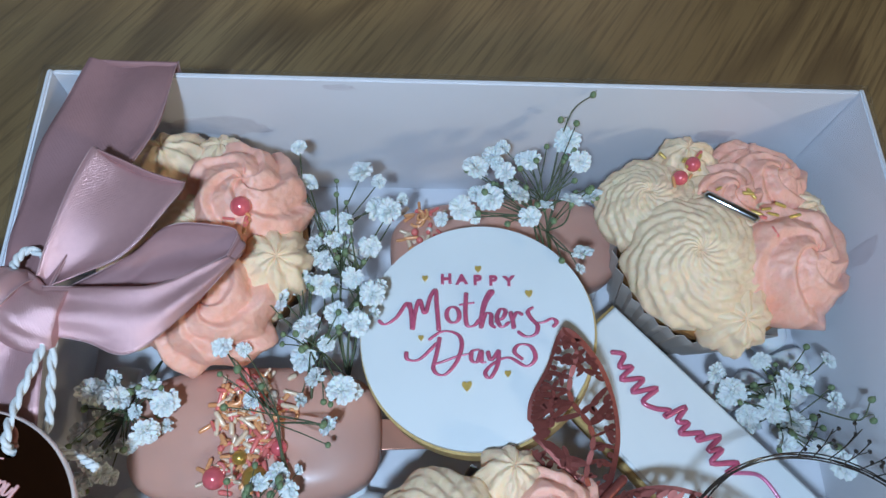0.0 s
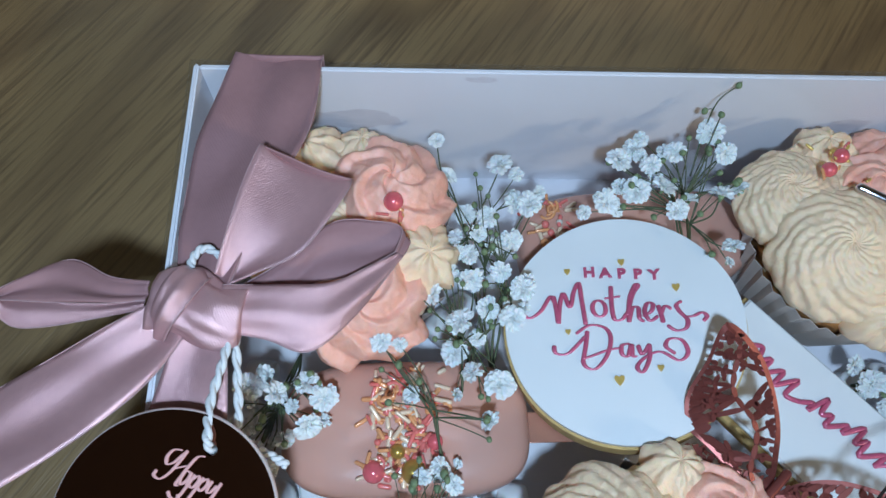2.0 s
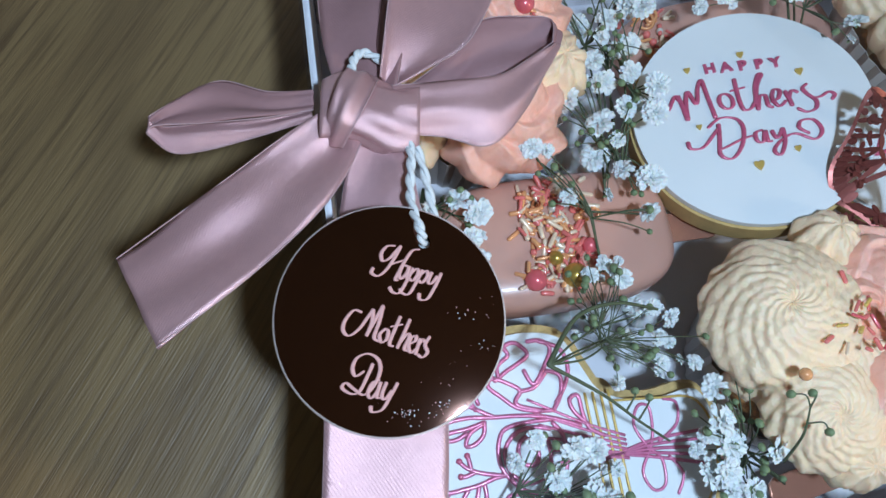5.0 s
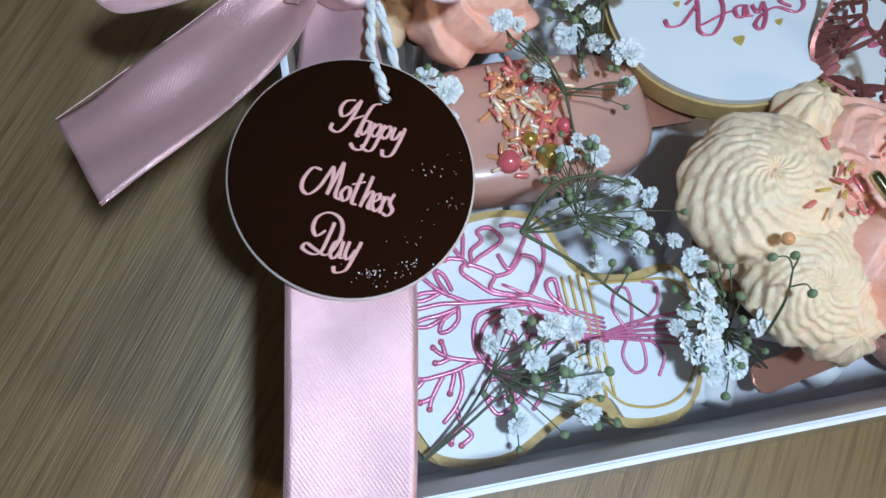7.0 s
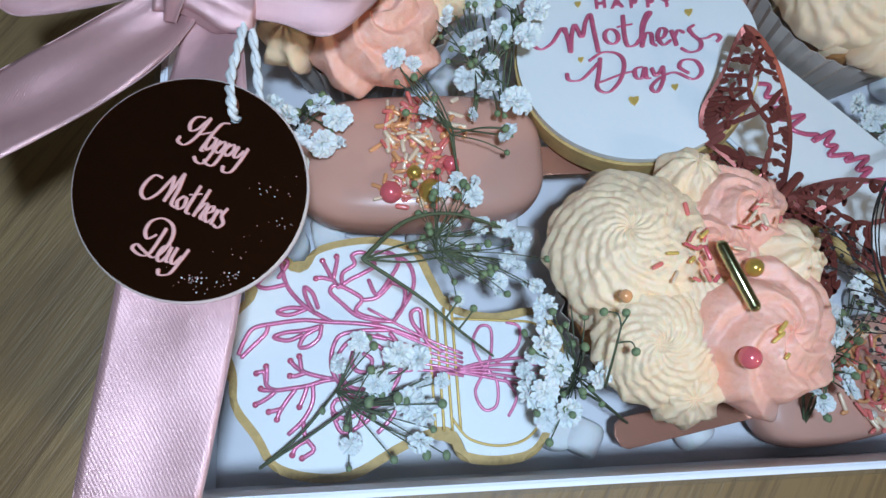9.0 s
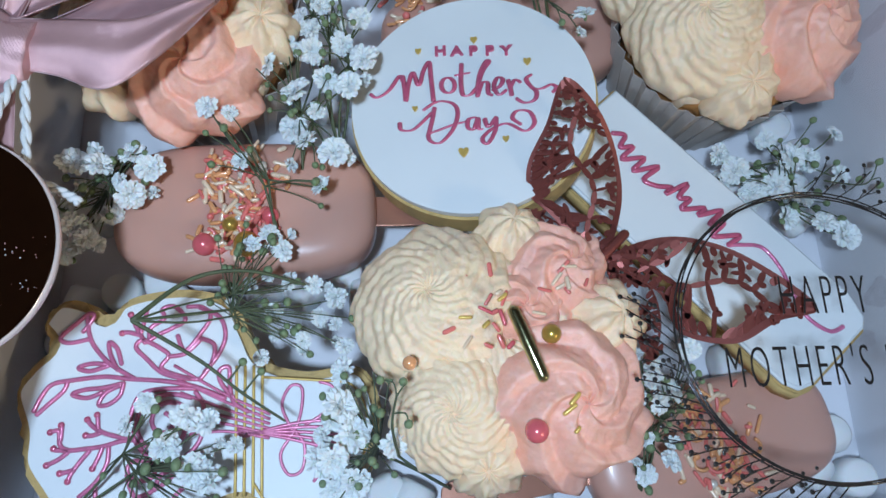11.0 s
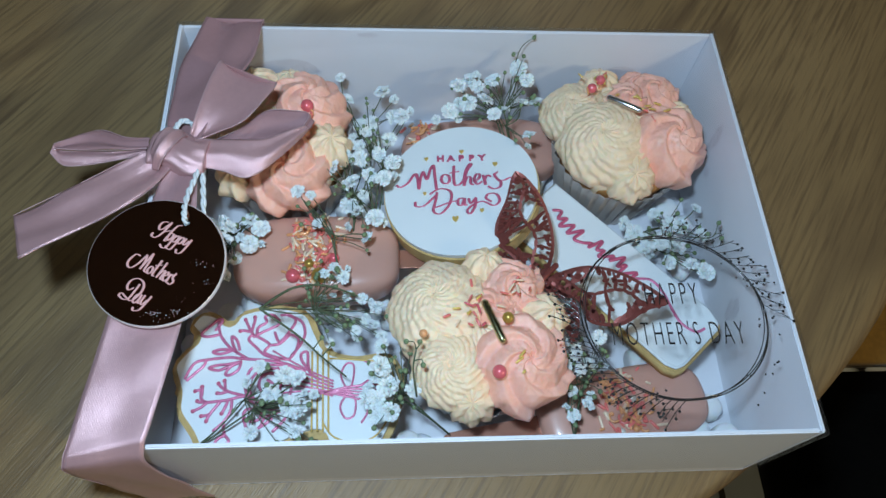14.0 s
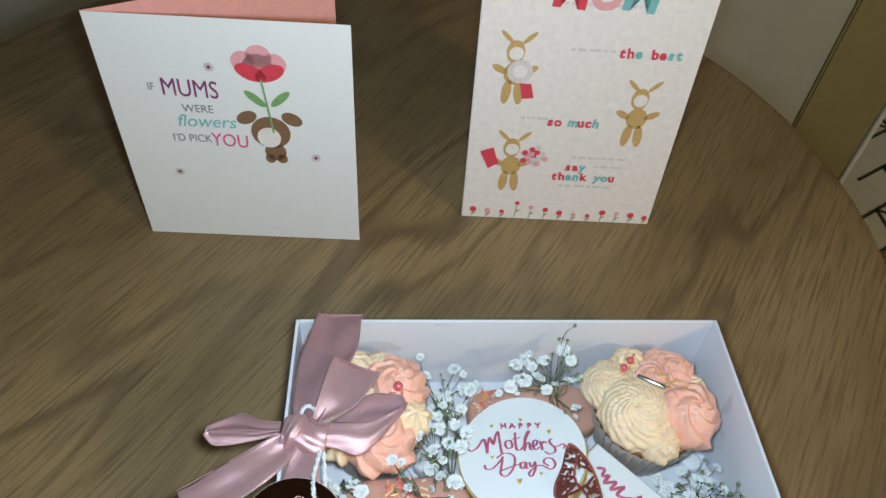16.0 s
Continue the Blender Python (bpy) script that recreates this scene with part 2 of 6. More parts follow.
def part(name, bm, material, parent=None, label="", smooth=True):
    """One mesh object from a bmesh, under its thing or part."""
    me = bpy.data.meshes.new(name)
    bmesh.ops.recalc_face_normals(bm, faces=bm.faces[:])
    bm.to_mesh(me)
    bm.free()
    me.materials.append(material)
    if smooth:
        me.polygons.foreach_set("use_smooth", [len(p.vertices) <= 4 for p in me.polygons])
    ob = new(name, me)
    ob.parent = parent
    if label:
        tagged(ob, label)
    return ob


def thing(name, label, category, at=(0, 0, 0), group="", kind=""):
    ob = new(name)
    ob.empty_display_size = 0.01
    ob.location = at
    return tagged(ob, label, category, group, kind)


def shared(name, me, parent, m):
    """A further object on mesh data that exists already."""
    ob = new(name, me)
    ob.parent = parent
    ob.matrix_local = m
    return ob


def box_bm(x0, x1, y0, y1, z0, z1, bevel=0.0):
    bm = bmesh.new()
    bmesh.ops.create_cube(bm, size=1)
    for v in bm.verts:
        v.co = Vector(((x0 + x1) / 2 + v.co.x * (x1 - x0), (y0 + y1) / 2 + v.co.y * (y1 - y0), (z0 + z1) / 2 + v.co.z * (z1 - z0)))
    if bevel:
        bmesh.ops.bevel(bm, geom=bm.edges[:], offset=bevel, segments=2, affect="EDGES")
    return bm


def catmull(pts, n, closed=False):
    """n points per span along a smooth line through pts."""
    p = [Vector(q) for q in pts]
    k = len(p)
    out = []
    for i in range(k if closed else k - 1):
        a, b, c, d = (p[(i - 1) % k], p[i], p[(i + 1) % k], p[(i + 2) % k]) if closed else (p[max(i - 1, 0)], p[i], p[i + 1], p[min(i + 2, k - 1)])
        for j in range(n):
            t = j / n
            out.append(0.5 * ((2 * b) + (c - a) * t + (2 * a - 5 * b + 4 * c - d) * t * t + (3 * b - a - 3 * c + d) * t ** 3))
    if not closed:
        out.append(p[-1])
    return out


def add_tube(bm, pts, r, sides=6, r2=None, flat=1.0, pen=0.0):
    """A tube along pts, tapering from r to r2, with rounded ends; pen makes upright strokes thicker than level ones."""
    pts = [Vector(p) for p in pts]
    n = len(pts)
    r2 = r if r2 is None else r2
    ref = Vector((0, 0, 1))
    rings = []
    for i, p in enumerate(pts):
        d = (pts[min(i + 1, n - 1)] - pts[max(i - 1, 0)])
        d = d.normalized() if d.length > 1e-9 else Vector((1, 0, 0))
        s = d.cross(ref)
        s = s.normalized() if s.length > 1e-3 else Vector((1, 0, 0))
        u = s.cross(d)
        rr = r + (r2 - r) * i / max(n - 1, 1)
        if pen:
            rr = r * (1 - pen + 2 * pen * abs(d.y) ** 1.5)
        rings.append([bm.verts.new(p + s * (math.cos(a) * rr) + u * (math.sin(a) * rr * flat)) for a in (2 * math.pi * k / sides for k in range(sides))])
    for a, b in zip(rings, rings[1:]):
        for k in range(sides):
            bm.faces.new((a[k], a[(k + 1) % sides], b[(k + 1) % sides], b[k]))
    for ring, p, q in ((rings[0], pts[0], pts[1]), (rings[-1], pts[-1], pts[-2])):
        tip = bm.verts.new(p + (p - q).normalized() * r * 0.6)
        for k in range(sides):
            bm.faces.new((ring[k], ring[(k + 1) % sides], tip))


def prism_bm(outline, z0, z1, bevel=0.0, seg=3):
    """An upright slab over a closed outline (x, y), its top and bottom edges rounded."""
    bm = bmesh.new()
    lo = [bm.verts.new((x, y, z0)) for x, y in outline]
    hi = [bm.verts.new((x, y, z1)) for x, y in outline]
    n = len(lo)
    top = bm.faces.new(hi)
    bot = bm.faces.new(lo[::-1])
    for i in range(n):
        bm.faces.new((lo[i], lo[(i + 1) % n], hi[(i + 1) % n], hi[i]))
    if bevel:
        bmesh.ops.bevel(bm, geom=[e for e in bm.edges if e in top.edges[:] or e in bot.edges[:]], offset=bevel, segments=seg, affect="EDGES", clamp_overlap=True)
    return bm


def sphere_bm(r, at=(0, 0, 0), seg=16, squash=1.0):
    bm = bmesh.new()
    bmesh.ops.create_uvsphere(bm, u_segments=seg, v_segments=seg // 2 + 2, radius=r)
    for v in bm.verts:
        v.co = Vector((v.co.x, v.co.y, v.co.z * squash)) + Vector(at)
    return bm


def rod_bm(a, b, r, sides=10):
    """A round-ended rod from a to b."""
    bm = bmesh.new()
    a, b = Vector(a), Vector(b)
    d = (b - a).normalized()
    pts = [a + d * (r * (1 - math.cos(t))) for t in (0.3, 0.8, 1.2, math.pi / 2)]
    pts += [b - d * (r * (1 - math.cos(t))) for t in (math.pi / 2, 1.2, 0.8, 0.3)]
    rad = [r * math.sin(t) for t in (0.3, 0.8, 1.2, math.pi / 2, math.pi / 2, 1.2, 0.8, 0.3)]
    s = d.cross(Vector((0.1, 0.2, 1))).normalized()
    u = s.cross(d)
    rings = [[bm.verts.new(p + (s * math.cos(q) + u * math.sin(q)) * rr) for q in (2 * math.pi * k / sides for k in range(sides))] for p, rr in zip(pts, rad)]
    for x, y in zip(rings, rings[1:]):
        for k in range(sides):
            bm.faces.new((x[k], x[(k + 1) % sides], y[(k + 1) % sides], y[k]))
    bm.faces.new(rings[0][::-1])
    bm.faces.new(rings[-1])
    return bm


def lettering(name, text, size, m, material, parent, depth=0.0003, shear=0.0, spacing=1.0, squeeze=1.0, bold=0.0, label=""):
    """Words in the built-in font as a thin mesh, centred on the pose m."""
    cu = bpy.data.curves.new(name, "FONT")
    cu.body, cu.size, cu.extrude, cu.shear = text, size, depth, shear
    cu.space_character, cu.offset = spacing, bold
    cu.align_x, cu.align_y = "CENTER", "CENTER"
    cu.resolution_u = 4
    tmp = bpy.data.objects.new(name, cu)
    scene.collection.objects.link(tmp)
    bpy.context.view_layer.update()
    me = bpy.data.meshes.new_from_object(tmp.evaluated_get(bpy.context.evaluated_depsgraph_get()))
    bpy.data.objects.remove(tmp)
    me.materials.clear()
    me.materials.append(material)
    ob = new(name, me)
    ob.parent = parent
    ob.matrix_local = m @ Matrix.Diagonal((squeeze, 1, 1, 1))
    if label:
        tagged(ob, label)
    return ob


def frosted_dome(R, h, ribs, twist, amp, sharp=1.0, rings=22, seg=96, seed=0, ragged=0.04):
    """A piped swirl: a dome whose ribs spiral in to the middle."""
    bm = bmesh.new()
    rows = []
    for i in range(rings + 1):
        u = i / rings
        row = []
        for k in range(seg):
            a = 2 * math.pi * k / seg
            ph = ribs * a + twist * (1 - u) * 2 * math.pi
            # ribs waver and break where the nozzle dragged
            ph += 1.3 * noise.noise(Vector((math.cos(a) * u * 5 + seed * 3.1, math.sin(a) * u * 5, 4.2))) + 0.5 * noise.noise(Vector((math.cos(a) * u * 14, math.sin(a) * u * 14 + seed, 1.1)))
            if not sharp:
                ph = ribs * a + twist * (1 - u) * 2 * math.pi
            fade = 0.8 + 0.7 * noise.noise(Vector((math.cos(a) * u * 7 + seed, math.sin(a) * u * 7, 9.3)))
            if sharp:
                wave = (abs((math.cos(ph) + 1) / 2)) ** sharp * 2 - 1
            else:
                f = (ph / (2 * math.pi)) % 1.0
                wave = (f / 0.82 if f < 0.82 else (1 - f) / 0.18) * 2 - 1
            edge = 0.25 + 0.75 * u
            wave *= fade if sharp else 1.15
            n = noise.noise(Vector((math.cos(a) * u * 3 + seed, math.sin(a) * u * 3, seed * 1.7)))
            n2 = noise.noise(Vector((rr0 * math.cos(a), rr0 * math.sin(a), seed))) if (rr0 := u * R * 520) else 0.0
            rr = R * u * (1 + amp * 0.9 * wave * u + ragged * n * 2 + 0.012 * n2)
            z = h * (1 - u ** 2.4) ** 0.75 + R * amp * wave * edge * (1 - 0.55 * u) + R * ragged * n * 0.8 + 0.00048 * n2
            if u < 0.14:
                z -= h * 0.10 * (1 - u / 0.14)
            row.append(bm.verts.new((rr * math.cos(a), rr * math.sin(a), z)))
        rows.append(row)
    for a, b in zip(rows, rows[1:]):
        for k in range(seg):
            bm.faces.new((a[k], b[k], b[(k + 1) % seg], a[(k + 1) % seg]))
    skirt = [bm.verts.new((v.co.x * 0.9, v.co.y * 0.9, -h * 0.6)) for v in rows[-1]]
    for k in range(seg):
        bm.faces.new((rows[-1][k], skirt[k], skirt[(k + 1) % seg], rows[-1][(k + 1) % seg]))
    bmesh.ops.remove_doubles(bm, verts=rows[0], dist=1e-5)
    return bm

# ---- the room ----
FLOOR = -0.75


def room():
    for name, b, m in (
        ("floor", (-2.2, 2.6, -1.9, 2.4, FLOOR - 0.1, FLOOR), M_TILE),
        ("ceiling", (-2.2, 2.6, -1.9, 2.4, 1.65, 1.75), M_CEIL),
        ("wall_west", (-2.3, -2.2, -1.9, 2.4, FLOOR, 1.65), M_PLASTER),
        ("wall_south", (-2.2, 2.6, -2.0, -1.9, FLOOR, 1.65), M_PLASTER),
        ("wall_north", (-2.2, 0.82, 1.10, 1.22, FLOOR, 1.65), M_PLASTER),
        ("wall_alcove", (1.02, 2.6, 2.0, 2.1, FLOOR, 1.65), M_PLASTER),
        ("wall_east", (2.6, 2.7, -1.9, 2.4, FLOOR, 1.65), M_PLASTER),
    ):
        tagged(part(name, box_bm(*b), m, None, smooth=False), name.replace("_", " ") + " of the dim dining room", "room", kind="structure")
    pillar = part("pillar", box_bm(0.821, 1.00, 1.09, 2.08, FLOOR, 1.65, 0.004), M_OLIVE, None, smooth=False)
    tagged(pillar, "olive painted pillar at the end of the wall", "pillar", kind="structure")
    trim = part("trim", box_bm(1.001, 1.013, 1.085, 1.99, FLOOR, 1.65, 0.002), M_CARD, None, smooth=False)
    tagged(trim, "thin white edge strip on the pillar", "trim", kind="structure")
    # line pattern of the floor: hexagons with a three-armed star in each
    bm = bmesh.new()

    def stroke(a, b, w=0.009):
        a, b = Vector((a[0], a[1], FLOOR + 0.0005)), Vector((b[0], b[1], FLOOR + 0.0005))
        s = (b - a).normalized().cross(Vector((0, 0, 1))) * w / 2
        f = bm.faces.new([bm.verts.new(p) for p in (a - s, a + s, b + s, b - s)])
        for v in bmesh.ops.extrude_face_region(bm, geom=[f])["geom"]:
            if isinstance(v, bmesh.types.BMVert):
                v.co.z += 0.0010

    p = 0.105
    for r in range(-4, 10):
        for c in range(-1, 9):
            x, y = 0.45 + c * p * 1.732 + (r % 2) * p * 0.866, 0.45 + r * p * 1.5
            up, ur, dr, ul = (x, y + p), (x + 0.866 * p, y + p / 2), (x + 0.866 * p, y - p / 2), (x - 0.866 * p, y + p / 2)
            if x + p < 2.5 and y + p < 1.95 and not (x < 1.13 and y > 0.98):
                stroke(up, ur), stroke(up, ul), stroke(ur, dr)
                stroke((x, y), up), stroke((x, y), dr), stroke((x, y), (x - 0.866 * p, y - p / 2))
    paper = part("floor_pattern", bm, M_GROUT, None, smooth=False)
    tagged(paper, "dark geometric lines inlaid in the white floor", "floor pattern", kind="structure")


room()


def round_table():
    t = thing("round_table", "round brown oak table with a rounded rim", "table", (-0.095, 0.265, 0))
    n, R, th = 128, 0.425, 0.028
    bm = bmesh.new()
    prof = [(R - 0.30, 0), (R - 0.0135, 0), (R - 0.012, -0.0001), (R - 0.005, -0.002), (R - 0.001, -0.007), (R, -0.013), (R - 0.003, -0.021), (R - 0.012, -th), (0.06, -th)]
    rings = [[bm.verts.new((r * math.cos(2 * math.pi * k / n), r * math.sin(2 * math.pi * k / n), z)) for k in range(n)] for r, z in prof]
    for a, b in zip(rings, rings[1:]):
        for k in range(n):
            bm.faces.new((a[k], b[k], b[(k + 1) % n], a[(k + 1) % n]))
    bm.faces.new(rings[0])
    bm.faces.new(rings[-1][::-1])
    part("tabletop", bm, M_OAK, t)
    bm = bmesh.new()
    prof = [(0.05, -th + 0.001), (0.045, -0.10), (0.035, -0.35), (0.05, -0.66), (0.20, -0.72), (0.24, -0.735), (0.24, -0.7498), (0.001, -0.7498)]
    rings = [[bm.verts.new((r * math.cos(2 * math.pi * k / 32), r * math.sin(2 * math.pi * k / 32), z)) for k in range(32)] for r, z in prof]
    for a, b in zip(rings, rings[1:]):
        for k in range(32):
            bm.faces.new((a[k], b[k], b[(k + 1) % 32], a[(k + 1) % 32]))
    part("pedestal", bm, M_OAK, t)


round_table()


def upholstered_chair(label, at, turn, cover):
    c = thing("dining_chair", label, "chair", (at[0], at[1], FLOOR), "chairs beside the table")
    c.rotation_euler = (0, 0, radians(turn))
    part("seat", box_bm(-0.22, 0.22, -0.22, 0.22, 0.39, 0.47, 0.03), cover, c)
    bm = box_bm(-0.22, 0.22, 0.19, 0.25, 0.47, 0.68, 0.025)
    part("backrest", bm, cover, c)
    for x in (-0.18, 0.18):
        for y in (-0.17, 0.17):
            bm = bmesh.new()
            add_tube(bm, [(x, y, 0.392), (x * 1.05, y * 1.05, 0.20), (x * 1.1, y * 1.1, 0.009)], 0.014, 10, 0.009)
            part("leg", bm, M_DARKMETAL, c)


upholstered_chair("mustard velvet dining chair pushed near the table", (0.57, 0.275), -90, M_MUSTARD)
upholstered_chair("black fabric dining chair beside the table", (0.52, -0.175), -90, M_BLACK)


# ---- the gift box ----
BX, BY0, BY1, BH = 0.125, -0.0957, 0.095, 0.070


def gift_box():
    b = thing("gift_box", "white cardboard tray box holding cakes and cookies", "box")
    w = 0.0016
    part("base", box_bm(-BX, BX, BY0, BY1, 0.0003, 0.002, 0.0004), M_BOARD, b, smooth=False)
    for x in (-BX, BX - w):
        part("side_wall", box_bm(x, x + w, BY0, BY1, 0.0021, BH, 0.0005), M_BOARD, b, smooth=False)
    for y in (BY0, BY1 - w):
        part("end_wall", box_bm(-BX + w + 0.0001, BX - w - 0.0001, y, y + w, 0.0021, BH - 0.0002, 0.0005), M_BOARD, b, smooth=False)

    def smear(cx, cz, rx, rz, seed, wall):
        """A greasy mark with a ragged outline, lying on the inner face of a wall."""
        bm = bmesh.new()

        def lay(p, q, d):
            return (p, BY1 - w - d, q) if wall == "back" else (BX - w - d, p, q)

        ring = []
        for k in range(64):
            a = 2 * math.pi * k / 64
            f = 1 + 0.40 * noise.noise(Vector((math.cos(a) * 1.5 + seed, math.sin(a) * 1.5, seed))) + 0.16 * noise.noise(Vector((math.cos(a) * 4 + seed, math.sin(a) * 4, seed)))
            p, q = cx + rx * f * math.cos(a), cz + rz * f * math.sin(a)
            ring.append((bm.verts.new(lay(p, q, 0.00010)), bm.verts.new(lay(p + (p - cx) * 0.1, q + (q - cz) * 0.1, 0.00003))))
        mid = bm.verts.new(lay(cx, cz, 0.00010))
        for k in range(64):
            (u0, l0), (u1, l1) = ring[k], ring[(k + 1) % 64]
            bm.faces.new((mid, u0, u1))
            bm.faces.new((u0, l0, l1, u1))
        part("grease_mark", bm, M_SMEAR, b, "dull grease mark", smooth=False)

    return b, smear


BOX, SMEAR = gift_box()


def clear_lid():
    lid = thing("box_lid", "clear plastic box lid with black printed wreath greeting", "lid")
    e, t = 0.0010, 0.0003
    top = BH + 0.0003
    sheets = [("top_sheet", (-BX - e, BX + e, BY0 - e, BY1 + e, top, top + t))]
    for x in (-BX - e, BX + e - t):
        sheets.append(("side_sheet", (x, x + t, BY0 - e, BY1 + e, 0.012, top - 0.0002)))
    for y in (BY0 - e, BY1 + e - t):
        sheets.append(("end_sheet", (-BX - e + t + 0.0001, BX + e - t - 0.0001, y, y + t, 0.012, top - 0.0002)))
    for name, b in sheets:
        ob = part(name, box_bm(*b), M_CLEAR, lid, smooth=False)
        ob.visible_shadow = False
    z = top + t + 0.0001
    # wreath: four thin loops that part and cross
    rnd = random.Random(5)
    cx, cy, rx, ry = 0.0772, -0.0500, 0.0355, 0.0332
    for k in range(4):
        pts = []
        for i in range(72):
            a = 2 * math.pi * i / 72
            r = 1 + 0.014 * math.sin(a * 2 + k * 1.7) + 0.008 * math.sin(3 * a + k)
            pts.append((cx + rx * r * math.cos(a) + 0.0004 * k, cy + ry * r * math.sin(a), z))
        bm = bmesh.new()
        add_tube(bm, pts + [pts[0]], 0.00022, 5, flat=0.4)
        part("wreath_ring", bm, M_BLACKINK, lid)
    # twigs with berries at the upper right and the lower left of the ring
    for a0, n, spread in ((48, 14, 40), (222, 24, 46)):
        for k in range(n):
            a = radians(a0 + (k / (n - 1) - 0.5) * spread * 2)
            s = Vector((cx + rx * math.cos(a), cy + ry * math.sin(a), z))
            d = Vector((math.cos(a - 0.9), math.sin(a - 0.9), 0)) * (0.007 + 0.005 * rnd.random())
            bend = Vector((math.cos(a), math.sin(a), 0)) * 0.003
            bm = bmesh.new()
            line = catmull([s, s + d * 0.5 + bend * 0.3, s + d + bend], 5)
            add_tube(bm, line, 0.00016, 4, flat=0.4)
            for q in (0.45, 0.7, 1.0):
                p = line[int(q * (len(line) - 1))] + Vector((rnd.uniform(-1, 1), rnd.uniform(-1, 1), 0)) * 0.0017
                add_tube(bm, [line[int(q * 0.8 * (len(line) - 1))], p], 0.00012, 4, flat=0.4)
                bmesh.ops.create_uvsphere(bm, u_segments=8, v_segments=5, radius=0.00062, matrix=Matrix.Translation(p) @ Matrix.Diagonal((1, 1, 0.3, 1)))
            part("berry_twig", bm, M_BLACKINK, lid)
    for k in range(64):
        a = radians(rnd.choice((rnd.uniform(-60, 60), rnd.uniform(190, 260))))
        r = rnd.uniform(0.92, 1.28)
        part("ink_dot", sphere_bm(0.00045, (cx + rx * r * math.cos(a), cy + ry * r * math.sin(a), z), 8, 0.35), M_BLACKINK, lid)
    lettering("printed_word", "HAPPY", 0.0135, pose(0.0780, -0.0420, z), M_BLACKINK, lid, 0.00012, 0, 1.30, 0.44, -0.00022)
    lettering("printed_word", "MOTHER'S DAY", 0.0135, pose(0.0779, -0.0583, z), M_BLACKINK, lid, 0.00012, 0, 1.30, 0.44, -0.00022)
    return lid


clear_lid()


# ---- the greeting cards ----


def flat_shape(pts, y=-0.0004, t=0.0002):
    """A thin printed patch on a card's face: pts in the face's x and z."""
    bm = bmesh.new()
    f = bm.faces.new([bm.verts.new((x, y, z)) for x, z in pts])
    g = bmesh.ops.extrude_face_region(bm, geom=[f])
    for v in g["geom"]:
        if isinstance(v, bmesh.types.BMVert):
            v.co.y += t
    return bm


def disc_pts(cx, cz, rx, rz=None, n=20, tilt=0.0):
    rz = rz or rx
    return [(cx + rx * math.cos(a) * math.cos(tilt) - rz * math.sin(a) * math.sin(tilt), cz + rx * math.cos(a) * math.sin(tilt) + rz * math.sin(a) * math.cos(tilt)) for a in (2 * math.pi * k / n for k in range(n))]


def ink(name, c, rough=0.5):
    return mat(name, c, rough, 0, 0.1, 200, 0.03)


I_PURPLE, I_GREY, I_TEAL, I_RED = ink("plum_ink", (0.25, 0.04, 0.16)), ink("grey_ink", (0.25, 0.24, 0.25)), ink("teal_ink", (0.20, 0.48, 0.47)), ink("red_ink", (0.70, 0.06, 0.09))
I_PINK, I_ROSE, I_GREEN, I_BROWN = ink("pink_ink", (0.80, 0.38, 0.40)), ink("rose_ink", (0.72, 0.10, 0.22)), ink("green_ink", (0.20, 0.38, 0.14)), ink("brown_ink", (0.23, 0.13, 0.07))
I_TAN, I_PALE, I_BLUSH, I_WHITE = ink("tan_ink", (0.58, 0.37, 0.14)), ink("pale_ink", (0.70, 0.63, 0.60)), ink("blush_paper", (0.78, 0.36, 0.31)), ink("light_ink", (0.84, 0.77, 0.73))


def folded_card(label, at, turn, w, h, open_deg, inner, tone, lean):
    c = thing("greeting_card", label, "card", at, "greeting cards on the table")
    c.rotation_euler = (radians(-lean), 0, radians(turn))
    part("front_panel", box_bm(0, w, 0, 0.0005, 0, h, 0.0001), tone, c, smooth=False)
    back = part("back_panel", box_bm(0, w, 0.0006, 0.0011, 0, h, 0.0001), inner, c, smooth=False)
    back.rotation_euler = (0, 0, radians(open_deg))
    return c


def word(c, text, size, x, z, m, squeeze=1.0, turn=0.0, shear=0.0, bold=0.0):
    return lettering("printed_word", text, size, pose(x, -0.0005, z, 90, 0, 0) @ pose(0, 0, 0, 0, 0, turn), m, c, 0.0001, shear, 1.0, squeeze, bold)


